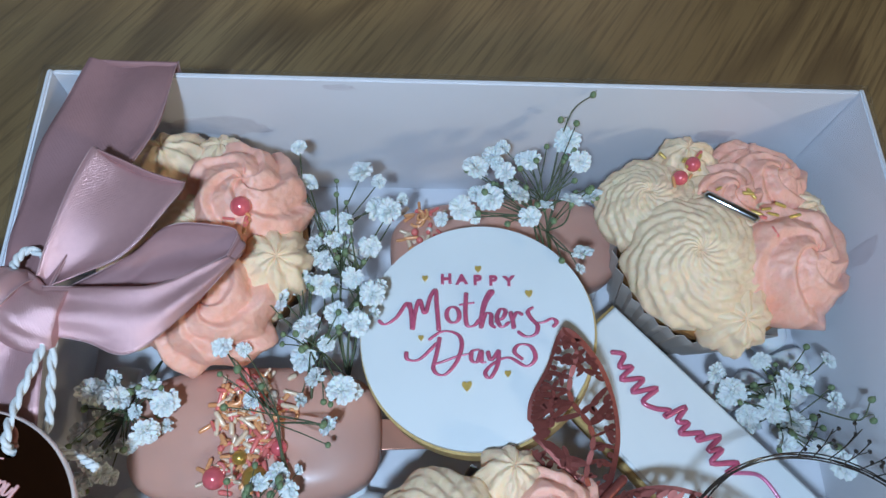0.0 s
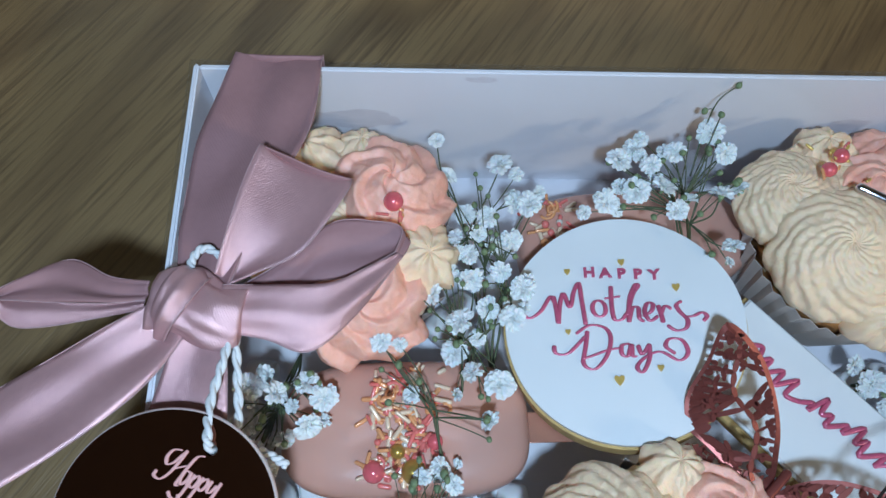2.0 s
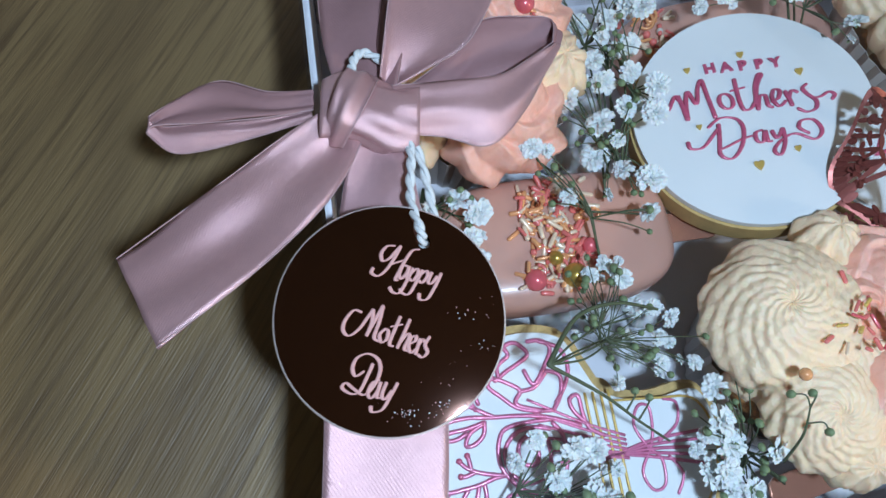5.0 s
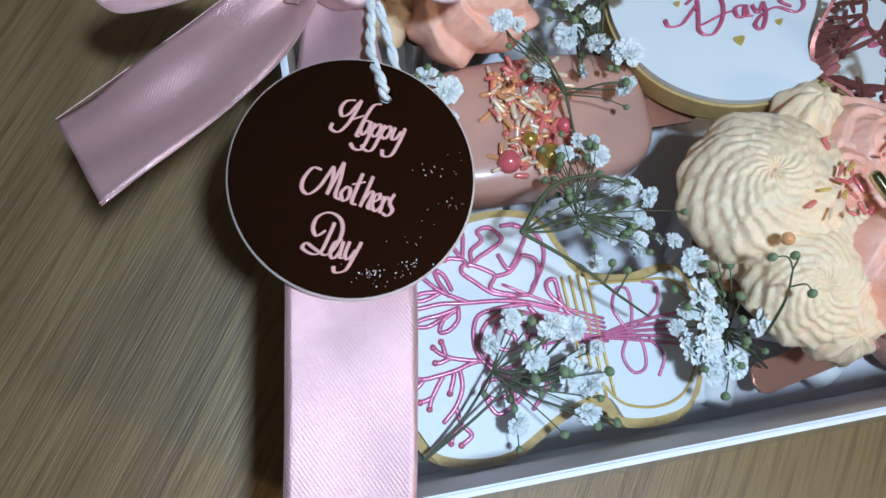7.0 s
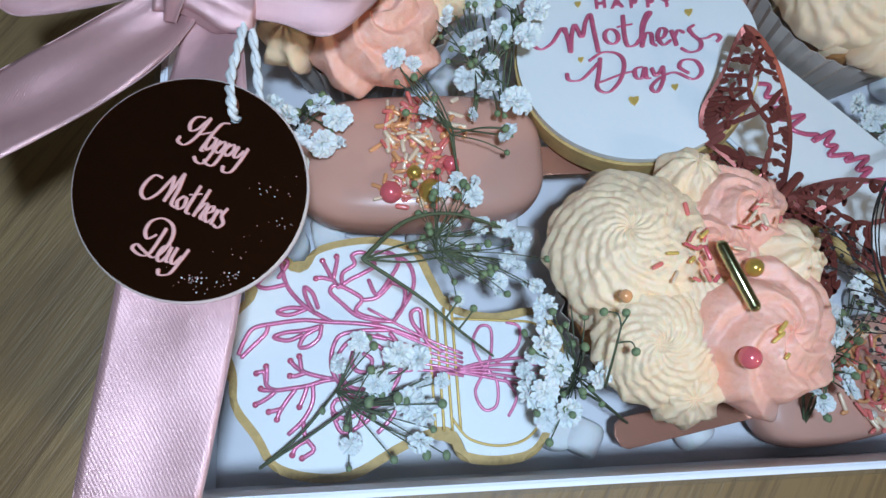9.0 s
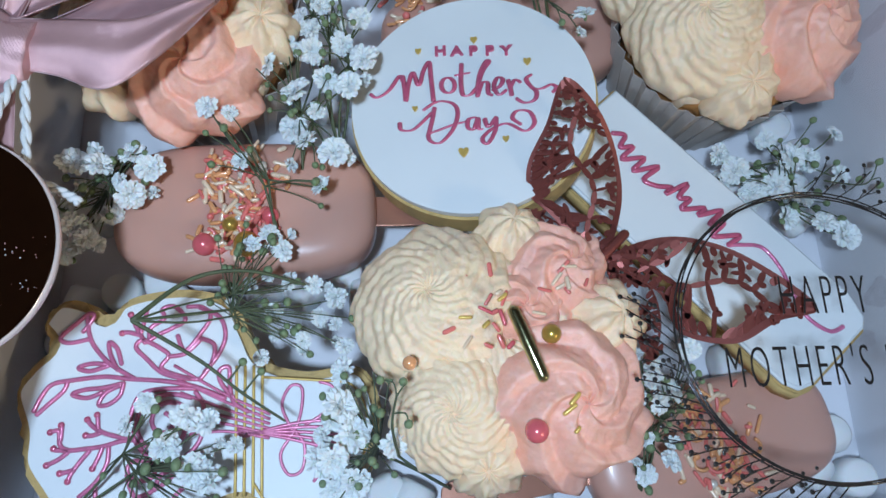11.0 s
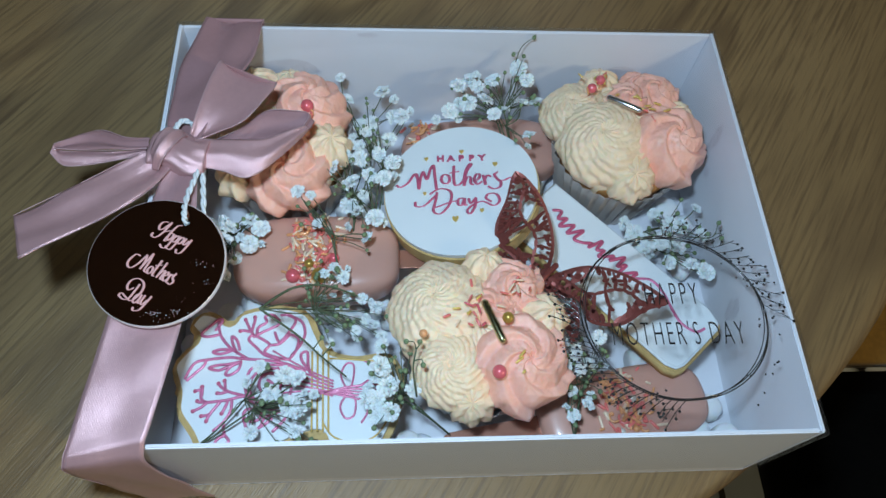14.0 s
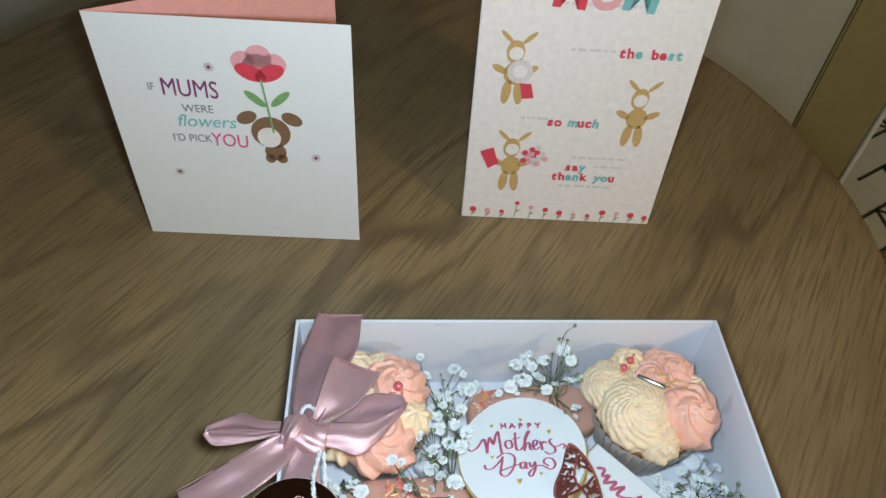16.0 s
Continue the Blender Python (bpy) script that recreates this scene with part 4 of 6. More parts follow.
def gift_tag():
    g = thing("gift_tag", "round rose-gold mirror tag with engraved greeting on twine", "tag", (-0.1135, -0.0315, 0.0803))
    g.rotation_euler = (radians(7.0), 0, 0)
    hole = Vector((0.0090, 0.0152, 0))
    # disc with a hole near its edge
    bm = bmesh.new()
    n, R, rh, t = 96, 0.0240, 0.0013, 0.0011
    for z in (t, -t):
        outer = [bm.verts.new((R * math.cos(2 * math.pi * k / n), R * math.sin(2 * math.pi * k / n), z)) for k in range(n)]
        inner = [bm.verts.new(hole + Vector((rh * math.cos(2 * math.pi * k / 24), rh * math.sin(2 * math.pi * k / 24), z))) for k in range(24)]
        edges = [bm.edges.new((outer[k], outer[(k + 1) % n])) for k in range(n)] + [bm.edges.new((inner[k], inner[(k + 1) % 24])) for k in range(24)]
        bmesh.ops.triangle_fill(bm, edges=edges, use_beauty=True)
    bm2 = bmesh.new()
    part("mirror_disc", bm, M_MIRROR, g, smooth=False)
    prof = [(R - 0.0001, t + 0.00005), (R + 0.00025, t * 0.8), (R + 0.0004, t * 0.3), (R + 0.0004, -t * 0.5), (R, -t)]
    rings = [[bm2.verts.new((r * math.cos(2 * math.pi * k / n), r * math.sin(2 * math.pi * k / n), z)) for k in range(n)] for r, z in prof]
    for a, b in zip(rings, rings[1:]):
        for k in range(n):
            bm2.faces.new((a[k], b[k], b[(k + 1) % n], a[(k + 1) % n]))
    part("polished_edge", bm2, M_EDGE, g, "bright clear-cut edge")
    z = t + 0.0002
    words(g, z)
    # scuffs near the lower edge
    rnd = random.Random(2)
    for k in range(26):
        a, r = rnd.uniform(-1.9, 0.1), rnd.uniform(0.55, 0.93) * R
        part("scuff", sphere_bm(rnd.uniform(0.00005, 0.00014), (r * math.cos(a), r * math.sin(a), z - 0.0001), 6, 0.3), M_ENGRAVE, g)
    # two-ply twine through the hole, up to the knot
    inv = (Matrix.Translation(g.location) @ Matrix.Rotation(radians(7.0), 4, "X")).inverted()

    def twine(pts):
        line = catmull([inv @ Vector(p) for p in pts], 14)
        for ph in (0, math.pi):
            bm = bmesh.new()
            tw = []
            for i, p in enumerate(line):
                d = (line[min(i + 1, len(line) - 1)] - line[max(i - 1, 0)]).normalized()
                s = d.cross(Vector((0, 0, 1))).normalized()
                u = s.cross(d)
                a = i * 0.55 + ph
                tw.append(p + (s * math.cos(a) + u * math.sin(a)) * 0.00052)
            add_tube(bm, tw, 0.00068, 7)
            part("twine_ply", bm, M_TWINE, g)

    twine([(-0.1045, -0.0163, 0.0790), (-0.1050, -0.0150, 0.0850), (-0.1060, -0.0060, 0.0825), (-0.1045, 0.0040, 0.0810), (-0.1040, 0.0120, 0.0790)])
    twine([(-0.1045, -0.0163, 0.0790), (-0.1010, -0.0110, 0.0765), (-0.1015, 0.0000, 0.0780), (-0.1030, 0.0110, 0.0785)])
    twine([(-0.1045, -0.0163, 0.0790), (-0.0990, -0.0150, 0.0770), (-0.0930, -0.0170, 0.0745), (-0.0895, -0.0190, 0.0740)])
    twine([(-0.1060, 0.0290, 0.0790), (-0.1120, 0.0325, 0.0800), (-0.1150, 0.0290, 0.0800), (-0.1140, 0.0240, 0.0800)])


gift_tag()

# ---- cupcakes ----


def cupcake(label, at, swirls, seed):
    c = thing("cupcake", label, "cupcake", (at[0], at[1], 0.0023), "cupcakes in the box")
    # pleated paper case
    bm = bmesh.new()
    n, pl = 144, 36
    rows = []
    for i in range(9):
        u = i / 8
        R = 0.0245 + 0.0075 * u
        row = []
        for k in range(n):
            a = 2 * math.pi * k / n
            zig = abs(((k * pl / n) % 1) * 2 - 1) - 0.5
            rr = R + zig * 0.0022 * (0.35 + 0.65 * u)
            z = 0.036 * u + (zig * 0.0016 if i == 8 else 0)
            row.append(bm.verts.new((rr * math.cos(a), rr * math.sin(a), z)))
        rows.append(row)
    for p, q in zip(rows, rows[1:]):
        for k in range(n):
            bm.faces.new((p[k], p[(k + 1) % n], q[(k + 1) % n], q[k]))
    bm.faces.new(rows[0][::-1])
    case = part("paper_case", bm, M_CASE, c, "pleated greyish paper case", smooth=False)
    case.modifiers.new("sheet", "SOLIDIFY").thickness = 0.0002
    # sponge
    bm = bmesh.new()
    prof = [(0.0235, 0.002), (0.0292, 0.033), (0.0300, 0.0365), (0.0285, 0.0400), (0.018, 0.046), (0.002, 0.047)]
    rings = [[bm.verts.new((r * math.cos(2 * math.pi * k / 40), r * math.sin(2 * math.pi * k / 40), z)) for k in range(40)] for r, z in prof]
    for p, q in zip(rings, rings[1:]):
        for k in range(40):
            bm.faces.new((p[k], p[(k + 1) % 40], q[(k + 1) % 40], q[k]))
    bm.faces.new(rings[-1])
    part("sponge", bm, M_SPONGE, c, "orange-brown sponge")
    for k, (x, y, z, R, kind, tilt, turn) in enumerate(swirls):
        # kinds: finely ribbed cream, broad-petalled pink, little cream stars
        if kind == "cream":
            bm = frosted_dome(R, R * 0.62, 15, 6.5, 0.026, 0.8, 60, 230, seed + k, 0.045)
            m = M_CREAM
        elif kind == "pink":
            bm = frosted_dome(R, R * 0.70, 5, 2.3, 0.095, 0, 48, 180, seed + k, 0.06)
            m = M_PINK
        elif kind == "pinkstar":
            bm = frosted_dome(R, R * 0.8, 7, 0.25, 0.15, 0.9, 16, 84, seed + k, 0.08)
            m = M_PINK
        else:
            bm = frosted_dome(R, R * 0.85, 8, 0.22, 0.13, 0.9, 16, 96, seed + k, 0.06)
            m = M_CREAM
        d = Vector((x, y, 0))
        ax = Vector((-y, x, 0)).normalized() if d.length > 1e-4 else Vector((1, 0, 0))
        ob = part("frosting_swirl", bm, m, c)
        ob.matrix_local = Matrix.Translation((x, y, z)) @ Matrix.Rotation(radians(tilt), 4, ax) @ Matrix.Rotation(radians(turn), 4, "Z")
    return c


def rod(c, a, b, r, m, name="sugar_rod", label=""):
    o = c.location
    return part(name, rod_bm(Vector(a) - o, Vector(b) - o, r, 14), m, c, label)


def pearl(c, at, r, m, label=""):
    return part("sugar_pearl", sphere_bm(r, Vector(at) - c.location, 20), m, c, label)


def scatter(c, n, cx, cy, z, rx, ry, mats, seed, length=(0.002, 0.0042), dome=0.0):
    """Short sugar strands lying about on a surface."""
    rnd = random.Random(seed)
    for k in range(n):
        u, v = rnd.gauss(0, 0.45), rnd.gauss(0, 0.45)
        u, v = max(-1, min(1, u)), max(-1, min(1, v))
        p = Vector((cx + u * rx, cy + v * ry, z + rnd.uniform(0, 0.0016) - dome * (u * u + v * v)))
        a, L = rnd.uniform(0, math.pi), rnd.uniform(*length) / 2
        d = Vector((math.cos(a), math.sin(a), rnd.uniform(-0.25, 0.25))) * L
        part("sugar_strand", rod_bm(p - d - c.location, p + d - c.location, rnd.uniform(0.00042, 0.0006), 7), rnd.choice(mats), c)


MIX = (M_SPR_RED, M_SPR_ORANGE, M_SPR_CREAM, M_SPR_RED, M_SPR_ORANGE, M_SPR_CREAM)
cup_right = cupcake("cupcake with cream and pink swirls and a silver rod", (0.081, 0.052), [
    (0.000, 0.000, 0.0385, 0.0300, "cream", 0, 0),
    (-0.0225, 0.0115, 0.0455, 0.0170, "cream", 16, 40), (-0.0125, -0.0085, 0.0490, 0.0215, "cream", 12, 200),
    (-0.0010, -0.0245, 0.0450, 0.0118, "star", 25, 0), (0.0175, -0.0085, 0.0480, 0.0200, "pink", 15, 20),
    (0.0020, 0.0120, 0.0500, 0.0125, "pink", 4, 150), (0.0165, 0.0185, 0.0475, 0.0140, "pink", 14, 70),
    (0.0110, 0.0285, 0.0440, 0.0090, "pinkstar", 20, 0), (0.0265, 0.0085, 0.0465, 0.0085, "star", 26, 10),
    (-0.0090, 0.0262, 0.0465, 0.0100, "star", 20, 30)], 3)
cup_left = cupcake("cupcake with pink and cream swirls under the ribbon bow", (-0.079, 0.050), [
    (0.000, 0.000, 0.0385, 0.0298, "cream", 0, 0),
    (0.0105, 0.0110, 0.0485, 0.0195, "pink", 12, 10), (0.0035, -0.0205, 0.0455, 0.0200, "pink", 16, 130),
    (0.0025, 0.0270, 0.0465, 0.0088, "star", 18, 0), (-0.0125, 0.0235, 0.0460, 0.0130, "star", 18, 20),
    (0.0210, -0.0085, 0.0480, 0.0112, "star", 16, 10), (-0.0200, -0.0010, 0.0460, 0.0150, "cream", 18, 0),
    (-0.0170, -0.0210, 0.0430, 0.0110, "star", 24, 0)], 11)
cup_front = cupcake("cupcake with cream and pink swirls and a gold rod", (0.006, -0.047), [
    (0.000, 0.000, 0.0385, 0.0298, "cream", 0, 0),
    (-0.0165, 0.0090, 0.0480, 0.0212, "cream", 14, 60), (-0.0125, -0.0165, 0.0490, 0.0160, "cream", 15, 220),
    (-0.0050, -0.0280, 0.0450, 0.0100, "star", 24, 0), (0.0145, -0.0150, 0.0490, 0.0200, "pink", 14, 0),
    (0.0040, 0.0060, 0.0500, 0.0125, "pink", 4, 210), (0.0150, 0.0165, 0.0480, 0.0140, "pink", 15, 80),
    (0.0260, 0.0045, 0.0475, 0.0108, "star", 22, 30), (0.0035, 0.0275, 0.0470, 0.0092, "star", 20, 0)], 23)

# sugar decorations on the cupcakes
rod(cup_right, (0.0690, 0.0592, 0.0655), (0.0835, 0.0498, 0.0668), 0.0014, M_SILVER, label="shiny silver sugar rod")
pearl(cup_right, (0.0680, 0.0700, 0.0640), 0.0023, M_PEARLPINK)
pearl(cup_right, (0.0635, 0.0655, 0.0635), 0.0023, M_PEARLPINK)
scatter(cup_right, 8, 0.0655, 0.0700, 0.0625, 0.009, 0.006, (M_SPR_RED, M_SPR_ORANGE, M_GOLD), 1)
scatter(cup_right, 12, 0.0850, 0.0570, 0.0630, 0.012, 0.012, (M_GOLD, M_SPR_CREAM, M_GOLD, M_SPR_RED), 2)
pearl(cup_left, (-0.0660, 0.0535, 0.0640), 0.0029, M_PEARLPINK)
scatter(cup_left, 8, -0.0640, 0.0460, 0.0625, 0.008, 0.008, (M_SPR_RED, M_SPR_ORANGE), 3)
rod(cup_front, (0.0055, -0.0425, 0.0690), (0.0122, -0.0598, 0.0685), 0.0015, M_GREENGOLD, label="shiny pale gold sugar rod")
pearl(cup_front, (0.0100, -0.0700, 0.0660), 0.0027, M_PEARLPINK)
pearl(cup_front, (0.0150, -0.0485, 0.0655), 0.0023, M_PEARLGOLD, "copper sugar pearl")
scatter(cup_front, 18, 0.0020, -0.0460, 0.0645, 0.016, 0.014, (M_SPR_RED, M_GOLD, M_SPR_CREAM, M_SPR_RED, M_PEARLPINK), 4, dome=0.003)
scatter(cup_front, 8, 0.0180, -0.0350, 0.0640, 0.007, 0.006, (M_SPR_CREAM, M_SPR_RED), 5)
scatter(cup_front, 3, 0.0180, -0.0660, 0.0650, 0.005, 0.005, (M_GOLD,), 6)
pearl(cup_front, (-0.0175, -0.0545, 0.0655), 0.0016, M_SPR_ORANGE)

# ---- cookies ----


def icing_line(name, pts, r, m, parent, n=6, flat=0.8, sides=6, pen=0.0):
    bm = bmesh.new()
    add_tube(bm, catmull(pts, n), r, sides, flat=flat, pen=pen)
    return part(name, bm, m, parent)


def round_cookie():
    c = thing("round_cookie", "round biscuit with white icing and pink lettering", "cookie", (0.0040, 0.0222, 0.0345))
    c.rotation_euler = (radians(-2.7), radians(-11.5), 0)
    out = [(0.0355 * (1 + 0.004 * math.sin(5 * a)) * math.cos(a), 0.0355 * (1 + 0.004 * math.cos(4 * a)) * math.sin(a)) for a in (2 * math.pi * k / 96 for k in range(96))]
    part("biscuit", prism_bm(out, 0, 0.0085, 0.0012), M_BISCUIT, c)
    part("icing", prism_bm([(x * 0.978, y * 0.978) for x, y in out], 0.0086, 0.0112, 0.0010), M_ICING, c, "smooth white icing")
    z = 0.01145

    def px(u, v):
        """The lettering's own grid, laid over the icing."""
        return (-0.0395 + u * 0.0001138, 0.0499 - v * 0.000126 - u * 0.0000121, z)

    def strokes(rows, r=0.00052, m=M_PINKLINE):
        for row in rows:
            icing_line("icing_letter_stroke", [px(*p) for p in row], r, m, c, 7, pen=0.38)

    o = [(290 + 17 * math.cos(a), 325 + 20 * math.sin(a)) for a in (2 * math.pi * k / 12 for k in range(13))]
    strokes([
        [(90, 348), (108, 357), (138, 338), (165, 300), (174, 312)],
        [(174, 300), (179, 335), (182, 366), (188, 325), (200, 290), (212, 322), (219, 318), (228, 285), (243, 262), (247, 305), (252, 366)],
        o,
        [(326, 268), (323, 318), (327, 350), (345, 350), (358, 336)], [(308, 299), (346, 292)],
        [(360, 340), (378, 290), (396, 264), (388, 262), (370, 300), (363, 355)], [(364, 350), (376, 320), (390, 320), (390, 344), (400, 352)],
        [(400, 338), (420, 328), (428, 310), (415, 306), (405, 328), (416, 350), (436, 338)],
        [(441, 312), (446, 335), (448, 352)], [(446, 330), (458, 312), (472, 318)],
        [(500, 298), (486, 309), (494, 326), (509, 344), (502, 364), (478, 371), (458, 360)],
        [(503, 336), (524, 334), (546, 324), (558, 332), (548, 344)]], 0.00054)
    strokes([
        [(166, 424), (170, 441), (200, 440), (236, 408), (246, 398)], [(254, 384), (248, 415), (238, 452)],
        [(226, 390), (262, 368), (300, 373), (312, 398), (298, 440), (268, 472), (244, 470), (238, 452), (262, 442), (304, 426), (332, 420)],
        [(356, 408), (338, 414), (336, 434), (350, 438), (362, 410), (362, 436), (372, 438)],
        [(378, 412), (386, 432), (406, 408)],
        [(406, 408), (402, 442), (382, 474), (370, 462), (394, 438), (432, 424), (474, 442), (498, 422), (488, 394), (458, 392), (446, 410), (466, 426)]], 0.00052)
    for k, ch in enumerate("HAPPY"):
        lettering("icing_letter", ch, 0.0042, pose(*px(273 + k * 42, 234)), M_PINKLINE, c, 0.0004, 0, 1, 1.15, 0.0002)
    for u, v, s in ((215, 233, 0.0009), (360, 203, 0.0010), (492, 263, 0.0011), (205, 387, 0.0008), (427, 462, 0.0009), (323, 496, 0.0014)):
        x, y, zz = px(u, v)
        heart = [(x + s * 1.05 * math.sin(t) ** 3, y + s * 0.08 * (13 * math.cos(t) - 5 * math.cos(2 * t) - 2 * math.cos(3 * t))) for t in (2 * math.pi * k / 20 for k in range(20))]
        part("gold_heart", prism_bm(heart, 0.0113, 0.0119), M_GOLD, c, "tiny gold icing heart", smooth=False)
    return c


round_cookie()


def plaque_cookie():
    c = thing("plaque_cookie", "long iced biscuit with mummy piped in pink", "cookie", (0.0681, -0.0151, 0.0205))
    ang = math.atan2(-0.756, 0.655)
    c.rotation_euler = (radians(2), radians(-3.5), ang)
    L = 0.0515
    out = [(-L, -0.0145), (L - 0.006, -0.0145), (L - 0.0015, -0.0125), (L, -0.0085), (L, 0.0165), (L - 0.0020, 0.0195), (L - 0.0095, 0.0222), (-L, 0.0222)]
    part("biscuit", prism_bm(out, 0, 0.0072, 0.0010), M_BISCUIT, c)
    part("icing", prism_bm([(x * 0.975, 0.0040 + (y - 0.0040) * 0.945) for x, y in out], 0.0073, 0.0098, 0.0009), M_ICING, c, "smooth white icing")
    z = 0.0101
    mum = [(-0.0404, 0.0084), (-0.0371, 0.0108), (-0.0354, 0.0067), (-0.0327, 0.0097), (-0.0323, 0.0041), (-0.0278, 0.0094), (-0.0273, 0.0037), (-0.0229, 0.0104), (-0.0231, 0.0040), (-0.0190, 0.0052),
           (-0.0156, 0.0081), (-0.0154, 0.0053), (-0.0131, 0.0125), (-0.0120, 0.0072), (-0.0093, 0.0093), (-0.0090, 0.0050), (-0.0044, 0.0103), (-0.0042, 0.0072), (-0.0004, 0.0134), (0.0000, 0.0074), (0.0026, 0.0108), (0.0030, 0.0052), (0.0083, 0.0112), (0.0079, 0.0062)]
    icing_line("icing_letter_stroke", [(x, y, z) for x, y in mum], 0.00085, M_PINKLINE, c, 6)
    icing_line("icing_letter_stroke", [(0.0079, 0.0062, z), (0.0105, 0.0093, z), (0.0152, 0.0131, z), (0.0224, 0.0122, z), (0.0290, 0.0092, z), (0.0370, 0.0062, z), (0.0440, 0.0075, z), (0.0458, 0.0115, z)], 0.00065, M_PINKLUSTRE, c, 8)


plaque_cookie()


def bouquet_cookie():
    c = thing("bouquet_cookie", "bouquet-shaped biscuit with pink piped flowers on white icing", "cookie", (-0.0800, -0.0605, 0.0225))
    c.rotation_euler = (radians(3.0), 0, 0)
    ctrl = [(-0.0352, -0.004), (-0.0385, 0.0060), (-0.0345, 0.0130), (-0.0300, 0.0180), (-0.0335, 0.0235), (-0.0290, 0.0300), (-0.0215, 0.0290), (-0.0165, 0.0250),
            (-0.0130, 0.0295), (-0.0050, 0.0320), (0.0060, 0.0325), (0.0160, 0.0290), (0.0208, 0.0200), (0.0250, 0.0130), (0.0360, 0.0100), (0.0500, 0.0110), (0.0555, 0.0010),
            (0.0540, -0.0130), (0.0475, -0.0270), (0.0380, -0.0305), (0.0260, -0.0290), (0.0215, -0.0225), (0.0110, -0.0255), (-0.0020, -0.0320), (-0.0130, -0.0325), (-0.0235, -0.0290), (-0.0285, -0.0212), (-0.0345, -0.0125)]
    out = [(p.x, p.y) for p in catmull([(x, y, 0) for x, y in ctrl], 5, True)]
    part("biscuit", prism_bm(out, 0, 0.0080, 0.0011), M_BISCUIT, c)
    inner = []
    n = len(out)
    for k in range(n):
        a, b = Vector(out[k - 1]), Vector(out[(k + 1) % n])
        d = (b - a).normalized()
        inner.append((out[k][0] + d.y * -1 * -0.0026, out[k][1] - d.x * -1 * -0.0026))
    # keep the inset that lies inside the outline
    if sum(Vector(p).length for p in inner) > sum(Vector(p).length for p in out):
        inner = [(2 * o[0] - i[0], 2 * o[1] - i[1]) for o, i in zip(out, inner)]
    part("icing", prism_bm(inner, 0.0081, 0.0104, 0.0006, 2), M_ICING, c, "white icing")
    z = 0.0107

    def line(pts, r=0.00062, m=M_PINKLUSTRE):
        icing_line("piped_line", [(x, y, z) for x, y in pts], r, m, c, 5)

    def spiral(cx, cy, R, turns, a0=0.0, sq=1.0):
        n = int(turns * 12)
        line([(cx + R * (1 - 0.82 * k / n) * math.cos(a0 + k * math.pi / 6), cy + sq * R * (1 - 0.82 * k / n) * math.sin(a0 + k * math.pi / 6)) for k in range(n + 1)])

    # twigs with leaves and buds, roses and a heart bloom
    line([(0.0155, 0.0032), (0.0078, 0.0064), (0.0001, 0.0080), (-0.0092, 0.0088), (-0.0153, 0.0095), (-0.0230, 0.0088), (-0.0283, 0.0078), (-0.0306, 0.0048), (-0.0322, 0.0010)])
    line([(-0.0245, 0.0084), (-0.0253, 0.0061), (-0.0284, 0.0031), (-0.0314, 0.0002)])
    line([(-0.0076, 0.0087), (-0.0114, 0.0109), (-0.0152, 0.0135), (-0.0189, 0.0177), (-0.0204, 0.0211), (-0.0211, 0.0252)])
    line([(-0.0220, 0.0211), (-0.0195, 0.0251), (-0.0208, 0.0260), (-0.0235, 0.0237), (-0.0274, 0.0198), (-0.0251, 0.0184), (-0.0197, 0.0194)])
    line([(-0.0122, 0.0110), (-0.0144, 0.0151), (-0.0150, 0.0184), (-0.0128, 0.0166), (-0.0114, 0.0125)])
    line([(-0.0152, 0.0127), (-0.0191, 0.0129), (-0.0222, 0.0119), (-0.0191, 0.0110), (-0.0145, 0.0124)])
    line([(-0.0108, 0.0077), (-0.0154, 0.0067), (-0.0200, 0.0063), (-0.0231, 0.0052), (-0.0193, 0.0042), (-0.0155, 0.0056)])
    line([(-0.0105, 0.0080), (-0.0112, 0.0046), (-0.0140, 0.0024), (-0.0163, 0.0025), (-0.0147, 0.0055), (-0.0108, 0.0074)])
    line([(-0.0057, 0.0179), (-0.0079, 0.0213), (-0.0101, 0.0256)])
    line([(-0.0072, 0.0205), (-0.0062, 0.0254), (-0.0063, 0.0267)])
    line([(-0.0075, 0.0202), (-0.0103, 0.0209), (-0.0119, 0.0207)])
    line([(-0.0068, -0.0065), (-0.0098, -0.0059), (-0.0143, -0.0046), (-0.0172, -0.0029), (-0.0187, -0.0012)])
    line([(-0.0158, -0.0042), (-0.0161, -0.0014), (-0.0164, -0.0001)])
    line([(-0.0150, -0.0045), (-0.0173, -0.0052), (-0.0188, -0.0051)])
    line([(-0.0068, -0.0065), (-0.0098, -0.0067), (-0.0144, -0.0079), (-0.0189, -0.0084), (-0.0226, -0.0086), (-0.0248, -0.0073), (-0.0255, -0.0039), (-0.0275, -0.0041)])
    line([(-0.0248, -0.0063), (-0.0248, -0.0032), (-0.0250, -0.0024)])
    line([(-0.0226, -0.0086), (-0.0256, -0.0085), (-0.0263, -0.0081)])
    line([(-0.0226, -0.0090), (-0.0249, -0.0108), (-0.0276, -0.0121)])
    line([(-0.0174, -0.0087), (-0.0193, -0.0111), (-0.0213, -0.0140), (-0.0221, -0.0161)])
    line([(-0.0205, -0.0133), (-0.0228, -0.0139), (-0.0242, -0.0141)])
    line([(-0.0144, -0.0082), (-0.0152, -0.0106), (-0.0164, -0.0132)])
    line([(-0.0129, -0.0077), (-0.0130, -0.0122), (-0.0154, -0.0166), (-0.0192, -0.0200)])
    line([(-0.0154, -0.0169), (-0.0148, -0.0210), (-0.0127, -0.0241), (-0.0157, -0.0261)])
